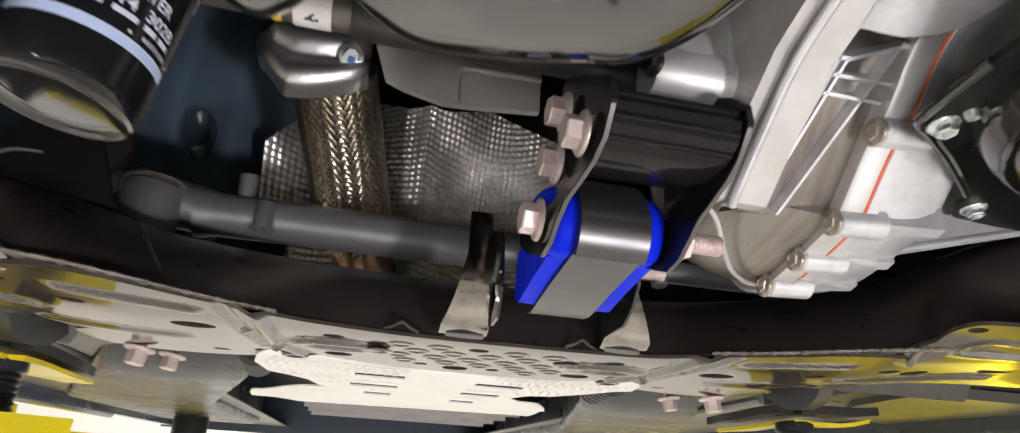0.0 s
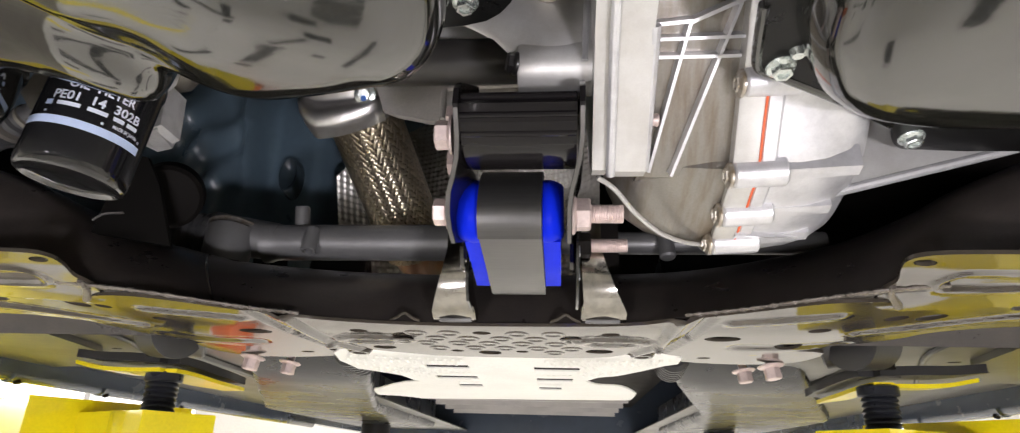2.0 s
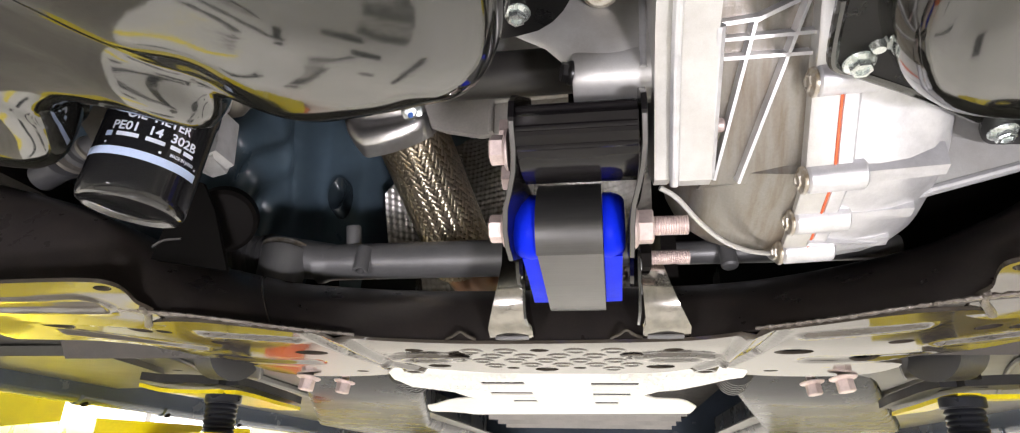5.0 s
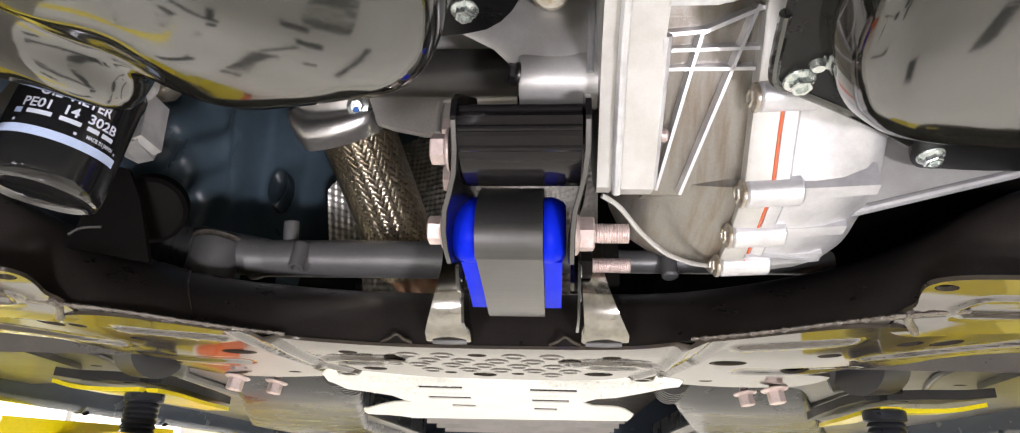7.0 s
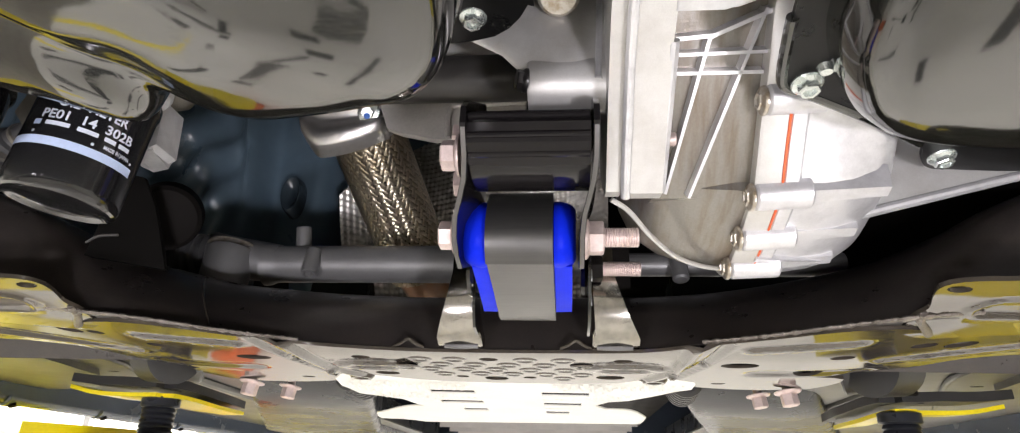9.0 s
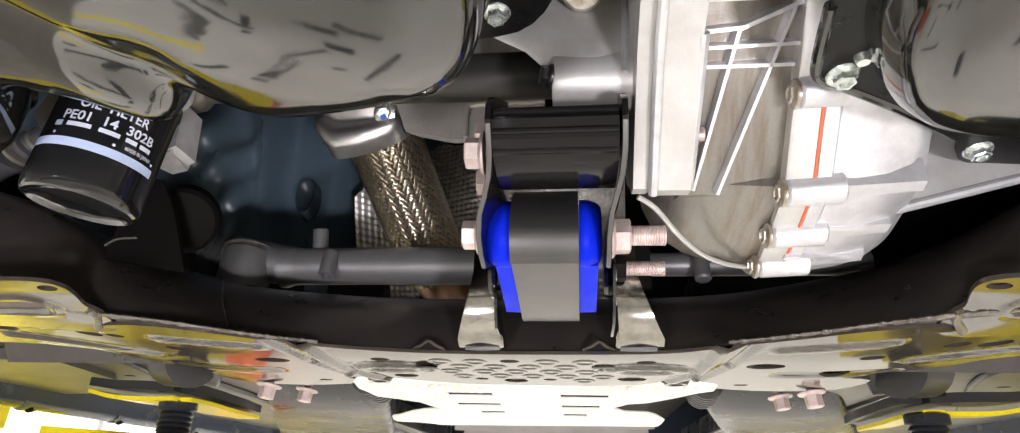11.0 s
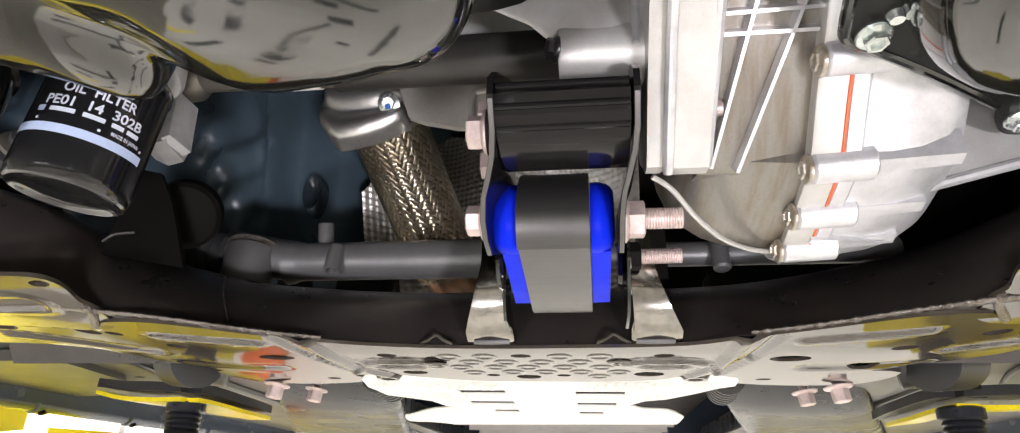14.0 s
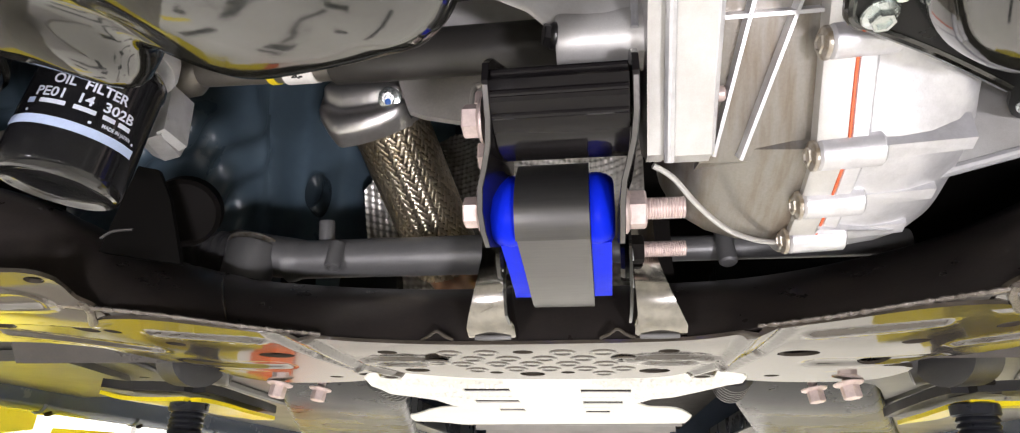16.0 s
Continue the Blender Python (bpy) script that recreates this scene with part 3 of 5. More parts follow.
# outer corners
for s in (-1, 1):
    # raised tab on the front corner with its oval hole
    tab = rounded([(s * 0.345, 0.455), (s * 0.318, 0.44), (s * 0.312, 0.41), (s * 0.316, 0.395), (s * 0.309, 0.374), (s * 0.304, 0.355), (s * 0.311, 0.343), (s * 0.34, 0.339), (s * 0.42, 0.341), (s * 0.56, 0.35), (s * 0.56, 0.458), (s * 0.40, 0.46)], 3)
    part("corner_tab", fine_sheet(tab, [ellipse(s * 0.317, 0.358, 0.0095, 0.006, 16, s * 0.6)], tab_z, 0.003, 0.004), SUBFRAME, subframe, "raised corner tab with a stamped oval pocket and a hole", 50)
    # lumpy weld on the corner
    part("weld_bead", tube([(s * q, r, tab_z(q, r) - 0.0005) for q, r in ((0.336, 0.440), (0.328, 0.428), (0.320, 0.416), (0.316, 0.402))], [0.0034, 0.0024, 0.0036, 0.002], 8), WELD, subframe, "lumpy heat-tinted weld")
    # rear ear with its bolts
    ear = rounded([(s * 0.13, 0.645), (s * 0.20, 0.65), (s * 0.30, 0.648), (s * 0.36, 0.66), (s * 0.35, 0.73), (s * 0.29, 0.75), (s * 0.22, 0.735), (s * 0.18, 0.70)], 3)
    part("rear_ear", pierced(ear, [ellipse(s * 0.195, 0.688, 0.012, 0.008, 16), ellipse(s * 0.24, 0.705, 0.008, 0.006, 14)], lambda x, y: 1.6065, lambda x, y: 1.6105), SUBFRAME, subframe)
    part("ear_boss", lathe([(0.016, 0.004), (0.015, 0), (0.012, -0.004), (0.008, -0.004), (0.007, 0.002)], Matrix.Translation((s * 0.165, 0.675, 1.605)), 20), SUBFRAME, subframe)
    for bx, by, bz in ((0.326, 0.738, 1.602), (0.322, 0.845, 1.611)):
        b = again("bolt", SMALL_ZINC, facing((s * bx, by, bz + 0.002), (0.12 * s, -0.1, -1), 20 * s), subframe, "pale zinc-plated flange bolt")
        part("bush", lathe([(0.017, 0.0), (0.018, 0.004), (0.018, 0.018)], Matrix.Translation((s * bx, by, bz + 0.003)), 20), RUBBER, b)
part("rear_closing", box(-0.17, 0.17, 0.64, 0.68, 1.61, 1.66, 0.004), DULL_BLACK, subframe)

# silver legs that carry the mount
for s, x0, x1, tx0, tx1 in ((-1, -0.043, -0.004, -0.029, -0.0105), (1, 0.132, 0.092, 0.1095, 0.0905)):
    rings = []
    for k, (y, z) in enumerate([(0.505, 1.6055), (0.500, 1.607), (0.492, 1.611), (0.483, 1.619), (0.477, 1.630), (0.474, 1.645), (0.473, 1.665), (0.473, 1.70)]):
        w = min(1.0, max(0.0, (z - 1.613) / 0.05)) ** 0.7
        a, b = x0 + (tx0 - x0) * w, x1 + (tx1 - x1) * w
        t = 0.0025
        rings.append([(a, y, z), (a * 0.7 + b * 0.3, y - 0.001, z), (b - (b - a) * 0.06, y - 0.001, z), (b, y + 0.003, z), (b, y + 0.03, z + 0.004), (b - (b - a) * 0.08, y + 0.03, z + 0.004), (b - (b - a) * 0.1, y + t, z), (a, y + t, z)])
    leg = part("mount_leg", loft(rings), surface("silver_leg_paint", (0.42, 0.40, 0.365), 0.12, metal=1.0, grain=200, stain=40, stain_amount=0.5, stain_colour=(0.08, 0.08, 0.075), bump=0.05), subframe, "shiny bent steel leg with a flared foot", 40)
    xc = -0.0065 if s < 0 else 0.0865
    cheek = part("cheek_plate", prism_x([(0.478, 1.610), (0.458, 1.612), (0.450, 1.622), (0.446, 1.640), (0.450, 1.662), (0.478, 1.668)] if s < 0 else [(0.478, 1.610), (0.440, 1.612), (0.424, 1.622), (0.412, 1.636), (0.408, 1.652), (0.42, 1.69), (0.478, 1.70)], xc, xc + 0.0022, 0.0006), GLOSS_BLACK, leg, "black inner cheek plate")
    # Bright metal ovals paint the light that shows in the plate's slots.
    for oy, oz in (((0.4535, 1.650), (0.4570, 1.632)) if s < 0 else ((0.424, 1.646), (0.436, 1.630))):
        part("slot_glint", soften(loft([[(xc - 0.0012 if s < 0 else xc + 0.0032, oy + 0.004 * math.cos(q) + 0.004 * math.sin(q), oz + 0.006 * math.sin(q)) for q in [2 * math.pi * k / 14 for k in range(14)]], [(xc + 0.001, oy + 0.004 * math.cos(q) + 0.004 * math.sin(q), oz + 0.006 * math.sin(q)) for q in [2 * math.pi * k / 14 for k in range(14)]]]), 0.0004, 1, 60), CLEAN_ALU, cheek, "small bright metal oval that stands for light in a slot")
    part("foot_weld", tube([(x0 + (x1 - x0) * 0.15, 0.503, 1.6055), ((x0 + x1) / 2, 0.500, 1.6045), (x0 + (x1 - x0) * 0.9, 0.503, 1.6055)], 0.0022, 8), RACK, leg)

# ---- engine mount: billet arm with blue bushings, held in a black bracket ----
mount = thing("engine_mount", (0.04, 0.40, 1.615), "dark billet engine mount arm with bright blue polyurethane bushings", "engine mount")
ROLLER = [(0.390, 1.6905), (0.369, 1.6895), (0.353, 1.6830), (0.3405, 1.670), (0.3340, 1.657), (0.3335, 1.6455), (0.338, 1.635), (0.3445, 1.6282)]
ARM = [(p.x, p.y) for p in smooth_path([(y, z, 0) for y, z in ROLLER], 3)] + [(0.3480, 1.6312), (0.40, 1.6240), (0.444, 1.6165), (0.458, 1.618), (0.468, 1.64), (0.462, 1.672), (0.42, 1.679)]
part("arm", prism_x(ARM, 0.0168, 0.0614, 0.0009), BILLET, mount, "brushed dark metal arm", 35)
CHEEK = [(0.372, 1.682), (0.355, 1.6775), (0.344, 1.668), (0.3395, 1.656), (0.342, 1.643), (0.349, 1.6345), (0.360, 1.6318), (0.384, 1.638), (0.402, 1.656), (0.400, 1.682)]
CHEEK = [(p.x, p.y) for p in smooth_path([(y, z, 0) for y, z in CHEEK], 3)]
PAD = [(0.362, 1.6322), (0.400, 1.6268), (0.436, 1.6196), (0.449, 1.625), (0.445, 1.66), (0.385, 1.66)]
for s, xa, xb, xp in ((-1, 0.0164, -0.0010, 0.0050), (1, 0.0618, 0.0766, 0.0742)):
    sh = lambda k: [(0.372 + (y - 0.372) * k, 1.662 + (z - 1.662) * k) for y, z in CHEEK]
    d = xb - xa
    rr = [[(xa + d * f, y, z) for y, z in sh(k)] for f, k in ((0.0, 1.0), (0.30, 1.01), (0.50, 0.985), (0.72, 0.93), (0.90, 0.85), (1.0, 0.74))]
    part("bushing", soften(loft(rr), 0.0006, 2, 45), BLUE, mount, "bright blue polyurethane bushing", 40)
    part("bushing_pad", soften(loft([[(xa, y, z) for y, z in PAD], [(xp, y + 0.001, z + 0.0005) for y, z in PAD]]), 0.0018, 3), BLUE, mount, "lower lip of the blue bushing")
    part("inner_washer", lathe([(0.02, -0.003), (0.021, 0), (0.02, 0.003)], facing((xb + s * 0.008, 0.462, 1.66), (1, 0, 0)), 24), GLOSS_BLACK, mount)

bracket = thing("mount_bracket", (0.04, 0.30, 1.66), "gloss black engine mount bracket with two side plates and zinc bolts", "bracket")
BARREL = [(0.273, 1.701), (0.2675, 1.690), (0.272, 1.679), (0.285, 1.672), (0.303, 1.669), (0.325, 1.672), (0.345, 1.685), (0.35, 1.708), (0.32, 1.7195), (0.29, 1.712)]
part("barrel", prism_x(BARREL, 0.012, 0.085, 0.004, 3), MOUNT_BLACK, bracket, "black ribbed barrel between the plates", 30)
for by, bz in ((0.2705, 1.6965), (0.2708, 1.6835), (0.280, 1.6755)):
    part("barrel_rib", rod((0.0125, by, bz), (0.0845, by, bz), 0.0022, 10), MOUNT_BLACK, bracket)
part("top_web", box(0.012, 0.085, 0.318, 0.35, 1.706, 1.7235, 0.002), MOUNT_BLACK, bracket)


def side_plate(x_top, x_low, thick):
    """A plate in the y-z plane that steps sideways between its upper and lower half."""
    outline = [((0.296, 1.7225), (0.345, 1.752)), ((0.2765, 1.711), (0.36, 1.738)), ((0.2655, 1.700), (0.366, 1.716)), ((0.264, 1.688), (0.366, 1.694)), ((0.278, 1.673), (0.366, 1.682)),
               ((0.290, 1.664), (0.366, 1.676)), ((0.302, 1.656), (0.39, 1.676)), ((0.312, 1.649), (0.405, 1.672)), ((0.324, 1.639), (0.41, 1.664)), ((0.336, 1.6315), (0.405, 1.652)), ((0.352, 1.628), (0.385, 1.640))]
    rings = []
    for k, (a, b) in enumerate(outline):
        w = min(1, max(0, (k - 4) / 4.0))
        w = w * w * (3 - 2 * w)
        x = x_top + (x_low - x_top) * w
        rings.append([(x, *a), (x, *b), (x + thick, *b), (x + thick, *a)])
    return soften(loft(rings), 0.0008, 2, 50)


left_plate = part("side_plate", side_plate(0.0085, -0.003, 0.0035), MOUNT_BLACK, bracket, "black side plate with a painted edge highlight", 30)
right_plate = part("side_plate", side_plate(0.0865, 0.0785, 0.0035), MOUNT_BLACK, bracket, "black side plate with a painted edge highlight", 30)
# Grey strips paint a slight highlight along the plates' dark front edges.
for plate, x_top, x_low in ((left_plate, 0.0085, -0.003), (right_plate, 0.0865, 0.0785)):
    pts = [(0.2655, 1.6860), (0.2772, 1.6725), (0.2892, 1.6635), (0.3012, 1.6555), (0.3112, 1.6485), (0.3232, 1.6385), (0.3352, 1.631), (0.352, 1.6276)]
    bm = bmesh.new()
    line = []
    for k, (y, z) in enumerate(pts):
        w = min(1, max(0, (k + 3 - 4) / 4.0))
        w = w * w * (3 - 2 * w)
        x = x_top + (x_low - x_top) * w
        line.append([(x + 0.0004, y, z), (x + 0.0031, y, z), (x + 0.0031, y + 0.002, z + 0.002), (x + 0.0004, y + 0.002, z + 0.002)])
    part("cut_edge", loft(line), EDGE_STEEL, plate, "grey edge strip, the plate's highlight put into its colour")
again("bolt", ZINC_BOLT, facing((0.0045, 0.297, 1.684), (-1, -0.02, 0), 12), bracket, "pinkish zinc flange bolt")
again("bolt", ZINC_BOLT, facing((0.0045, 0.330, 1.7155), (-1, -0.02, 0), 40), bracket, "pinkish zinc flange bolt")
again("bolt", ZINC_BOLT, facing((0.0045, 0.345, 1.688), (-1, -0.02, 0), 25), bracket, "pinkish zinc flange bolt")
again("bolt", ZINC_BOLT, facing((-0.0045, 0.351, 1.6510), (-1, -0.02, 0), 5), bracket, "pinkish zinc flange bolt")
again("nut", BIG_NUT, facing((0.0825, 0.354, 1.6500), (1, 0, 0), 8), bracket, "pale zinc hexagon nut")
part("stud", threaded((0.09, 0.354, 1.6505), (0.1185, 0.354, 1.6505), 0.0068, 0.0016, 0.0007), ZINC, bracket, "pinkish threaded stud end")
stud2 = thing("lower_stud", (0.15, 0.46, 1.66), "pinkish threaded stud end beside the mount leg", "stud")
part("thread", threaded((0.098, 0.462, 1.6635), (0.1315, 0.462, 1.6635), 0.0062, 0.0016, 0.0006), ZINC, stud2)
part("nut", lathe([(0.011, 0), (0.0115, 0.002), (0.0115, 0.009), (0.010, 0.011)], facing((0.089, 0.462, 1.6635), (1, 0, 0)), 6), DULL_BLACK, stud2)

# ---- engine oil pan ----
pan = thing("oil_pan", (-0.25, 0.0, 1.65), "glossy black pressed-steel engine oil pan mirroring the pale floor", "oil pan")
BACK_EDGE = [(-0.66, 0.22), (-0.42, 0.235), (-0.35, 0.243), (-0.322, 0.251), (-0.305, 0.2595), (-0.286, 0.2615), (-0.264, 0.249), (-0.243, 0.222), (-0.229, 0.203), (-0.207, 0.196), (-0.178, 0.210), (-0.155, 0.2285), (-0.142, 0.222), (-0.129, 0.206),
             (-0.118, 0.204), (-0.105, 0.2175), (-0.085, 0.2285), (-0.055, 0.2255), (-0.022, 0.2185), (-0.001, 0.212), (0.0145, 0.193), (0.0235, 0.165), (0.029, 0.12), (0.032, 0.06), (0.033, -0.05), (0.03, -0.28), (-0.02, -0.33)]
pan_line = rounded(BACK_EDGE, 9) + [(-0.3, -0.34), (-0.6, -0.34), (-0.66, -0.3), (-0.67, -0.1)]


def pan_wobble(x, y, inset):
    k = min(1.0, inset / 0.05)
    crease = 0.009 * math.exp(-((x + 0.124 + 0.10 * (0.2 - y)) / 0.015) ** 2) * smooth_step(0.135, 0.215, y)
    step = 0.0012 * smooth_step(-0.205, -0.245, x + 0.55 * (y - 0.12)) + 0.0015 * math.sin((x + 0.6 * y) * 52) * smooth_step(-0.14, -0.2, x)
    plate = -0.003 * math.exp(-((x + 0.05) / 0.06) ** 4) * math.exp(-((y - 0.11) / 0.07) ** 4)
    wave = 0.0012 * math.sin(x * 41 + 1) * math.cos(y * 37) + 0.0007 * math.sin(x * 83) * math.sin(y * 71 + 2)
    return k * (crease + step + plate + wave)


part("pan_shell", polar(pan_line, (-0.22, -0.04), [(0, 1.80), (0, 1.69), (0.0008, 1.6815), (0.0025, 1.6745), (0.006, 1.6682), (0.0115, 1.6640), (0.020, 1.6612), (0.032, 1.6598), (0.045, 1.659), (0.06, 1.6585), (0.075, 1.658), (0.0825, 1.658), (0.09, 1.6575), (0.0975, 1.6573), (0.105, 1.657), (0.1125, 1.6568), (0.12, 1.6565), (0.13, 1.6562), (0.14, 1.656), (0.15, 1.656),
                                             (0.16, 1.656), (0.18, 1.656), (0.21, 1.656), (0.25, 1.656), (0.30, 1.656), (0.36, 1.656)], pan_wobble), GLOSS_BLACK, pan, "deep glossy black pan shell with a creased lobe", 60)
part("rolled_edge", tube([(x, y - 0.0015, 1.702) for x, y in BACK_EDGE[1:23]], 0.0035, 8, 5), GLOSS_BLACK, pan)
flange_pts = rounded([(-0.02, 0.285), (0.025, 0.278), (0.048, 0.25), (0.052, 0.21), (0.05, -0.2), (0.02, -0.2), (0.0, 0.15), (-0.04, 0.24)], 3)
part("corner_flange", prism_z(flange_pts, 1.760, 1.7645, 0.0015), DARK_SATIN, pan, "black flange corner with a rounded edge")
again("bolt", PAN_BOLT, facing((0.0135, 0.259, 1.7605), (0, -0.1, -1), 15), pan, "bright zinc flange bolt")
again("bolt", PAN_BOLT, facing((0.036, 0.10, 1.7605), (0, -0.1, -1), 35), pan, "bright zinc flange bolt")

# ---- oil filter ----
FILTER_TOP, FILTER_LOW = Vector((-0.2365, 0.287, 1.733)), Vector((-0.2475, 0.2865, 1.643))
oil_filter = thing("oil_filter", tuple(FILTER_LOW), "black enamel oil filter with pale lettering and light blue band", "oil filter")
FM = along(FILTER_LOW, FILTER_TOP)
R_F = 0.0335
can = part("canister", lathe([(0.004, 0.0075), (0.020, 0.0072), (0.0275, 0.0062), (0.0290, 0.0050), (0.0305, 0.0046), (0.0322, 0.0056), (0.0332, 0.0085), (R_F, 0.012), (R_F, 0.078), (0.0345, 0.08), (0.0345, 0.086), (0.032, 0.09)], FM, 64), FILTER_BLACK, oil_filter, "black enamel can with a domed end", 40)
AZ0 = math.atan2(-0.72, 0.70)
toward = FM.to_3x3().inverted() @ Vector((math.cos(AZ0), math.sin(AZ0), 0))
AZ = math.atan2(toward.y, toward.x)


def on_can(s, h, lift=0.0002):
    """A place on the can: s metres round from the front, h up from the base."""
    a = AZ + s / R_F
    r = R_F + lift
    return FM @ Vector((r * math.cos(a), r * math.sin(a), h))


def band(name, s0, s1, h0, h1, material, parent, n=24, lift=0.00025):
    bm = loft([[on_can(s0 + (s1 - s0) * i / n, h0, lift) for i in range(n + 1)], [on_can(s0 + (s1 - s0) * i / n, h1, lift) for i in range(n + 1)]], closed=False)
    return part(name, bm, material, parent)


def letters(text, size, width=None):
    """Flat outlines of the built-in font as (vertices, polygons), centred."""
    cu = bpy.data.curves.new("lettering", "FONT")
    cu.body, cu.size, cu.resolution_u, cu.offset = text, size, 3, size * 0.022
    cu.align_x = "CENTER"
    ob = bpy.data.objects.new("lettering", cu)
    scene.collection.objects.link(ob)
    me = ob.to_mesh()
    vs = [tuple(v.co) for v in me.vertices]
    fs = [tuple(p.vertices) for p in me.polygons]
    ob.to_mesh_clear()
    bpy.data.objects.remove(ob)
    bpy.data.curves.remove(cu)
    if width and vs:
        k = width / (max(v[0] for v in vs) - min(v[0] for v in vs))
        vs = [(v[0] * k, v[1], v[2]) for v in vs]
    return vs, fs


def print_on_can(text, size, s, h, width, material, label):
    vs, fs = letters(text, size, width)
    me = bpy.data.meshes.new("lettering")
    me.from_pydata([on_can(s + x, h + y, 0.0003) for x, y, z in vs], [], fs)
    me.materials.append(material)
    ob = hang(new("lettering", me), can)
    ob["label"] = label


band("colour_band", -0.048, 0.034, 0.0302, 0.0358, PRINT, can)
print_on_can("OIL  FILTER", 0.0088, -0.002, 0.0572, 0.040, PRINT_WHITE, "pale printed words OIL FILTER")
print_on_can("PE01  14  302B", 0.0085, -0.002, 0.0482, 0.054, PRINT_WHITE, "pale printed part number PE01 14 302B")
print_on_can("MADE IN JAPAN", 0.0034, 0.019, 0.0385, 0.018, PRINT_WHITE, "small pale printed words MADE IN JAPAN")
for k, (s0, s1) in enumerate(((-0.0235, -0.0095), (-0.0055, 0.006), (0.0095, 0.0165), (0.0185, 0.0265))):
    band("maker_bar", s0 - 0.001, s1 - 0.001, 0.0435, 0.0463, PRINT_WHITE, can, 8)
band("maker_badge", -0.0325, -0.0275, 0.0430, 0.0466, PRINT, can, 6)
for s0 in (-0.031, 0.003, 0.030):
    band("print_dot", s0, s0 + 0.0016, 0.0378, 0.0394, PRINT_WHITE, can, 3)

# aluminium filter housing behind the can
housing = thing("filter_housing", (-0.22, 0.33, 1.70), "bright cast aluminium oil filter housing with webs", "housing")
part("seat", lathe([(0.036, 0), (0.038, 0.003), (0.038, 0.012), (0.034, 0.018)], along(FILTER_TOP + Vector((0, 0, 0.001)), FILTER_TOP + Vector((-0.001, 0, 0.02))), 40), CLEAN_ALU, housing)
web = [(-0.268, 1.724), (-0.256, 1.7185), (-0.244, 1.7215), (-0.240, 1.734), (-0.248, 1.756), (-0.266, 1.79), (-0.285, 1.79)]
part("web", soften(loft([[(x, 0.35, z) for x, z in web], [(x - 0.012, 0.39, z + 0.004) for x, z in web]]), 0.003), CLEAN_ALU, housing, "bright cast web")
part("rib", soften(loft([[(-0.246, y, 1.722), (-0.240, y, 1.725), (-0.243, y, 1.764), (-0.250, y, 1.767)] for y in (0.348, 0.375)]), 0.002), CLEAN_ALU, housing)
flex = thing("clamp_fitting", (-0.39, 0.38, 1.73), "dull metal pipe fitting with ribs behind the filter", "fitting")
for k in range(6):
    a = Vector((-0.475 + k * 0.011, 0.44, 1.772 + k * 0.0045))
    part("ring", lathe([(0.013, -0.004), (0.0185, -0.002), (0.0185, 0.002), (0.013, 0.004)], facing(tuple(a), (0.7, -0.4, 0.45)), 26), SHAFT_GREY if k % 2 else DARK_BODY, flex, "dull metal clamp ring")
part("fitting_core", rod((-0.505, 0.449, 1.762), (-0.40, 0.43, 1.802), 0.0145, 20), DARK_BODY, flex)
tab_line = [(-0.440, 1.800), (-0.412, 1.768), (-0.396, 1.772), (-0.386, 1.806), (-0.40, 1.835), (-0.43, 1.83)]
part("tab", soften(loft([[(x, 0.414, z) for x, z in tab_line], [(x, 0.418, z) for x, z in tab_line]]), 0.001), SHAFT_GREY, flex, "bare pressed tab")
part("tab_eye", lathe([(0.004, 0.0), (0.0075, -0.001), (0.0085, 0.0005), (0.0085, 0.003)], facing((-0.410, 0.4135, 1.800), (0, 1, 0.1)), 20), BRASSY, flex)

# ---- drive shaft behind the pan ----
shaft = thing("intermediate_shaft", (-0.08, 0.33, 1.745), "dark intermediate drive shaft with a white paper tag", "drive shaft")
SY, SZ = 0.383, 1.8015
part("shaft_tube", rod((-0.137, SY, SZ), (0.12, SY, SZ), 0.0192, 32, 0.0192, 0.001), SHAFT, shaft, "smooth dark shaft", 50)
part("shaft_neck", tube([(-0.255, SY, SZ), (-0.19, SY, SZ), (-0.137, SY, SZ)], [0.0135, 0.0160], 24), SHAFT_GREY, shaft, "bare greyish shaft end", 50)
part("joint", lathe([(0.012, 0), (0.019, 0.003), (0.0215, 0.014), (0.0205, 0.028), (0.0140, 0.036)], along((-0.285, SY, SZ), (-0.2, SY, SZ)), 28), SHAFT_GREY, shaft, "rounded shaft end", 40)
tag = part("tag", rod((-0.176, SY, SZ), (-0.1505, SY, SZ), 0.0166, 32), WHITE_TAG, shaft, "white paper tag wrapped round the shaft")
part("paint_mark", rod((-0.190, SY, SZ), (-0.184, SY, SZ), 0.0158, 24), YELLOW_MARK, shaft, "yellow paint mark")
vs, fs = letters("4", 0.013)
me = bpy.data.meshes.new("numeral")
me.from_pydata([(-0.159 - y, SY - 0.0168 * math.cos(x / 0.0166 + 1.25), SZ - 0.0168 * math.sin(x / 0.0166 + 1.25)) for x, y, z in vs], [], fs)
me.materials.append(INK)
numeral = hang(new("numeral", me), tag)
numeral["label"] = "black printed figure 4"

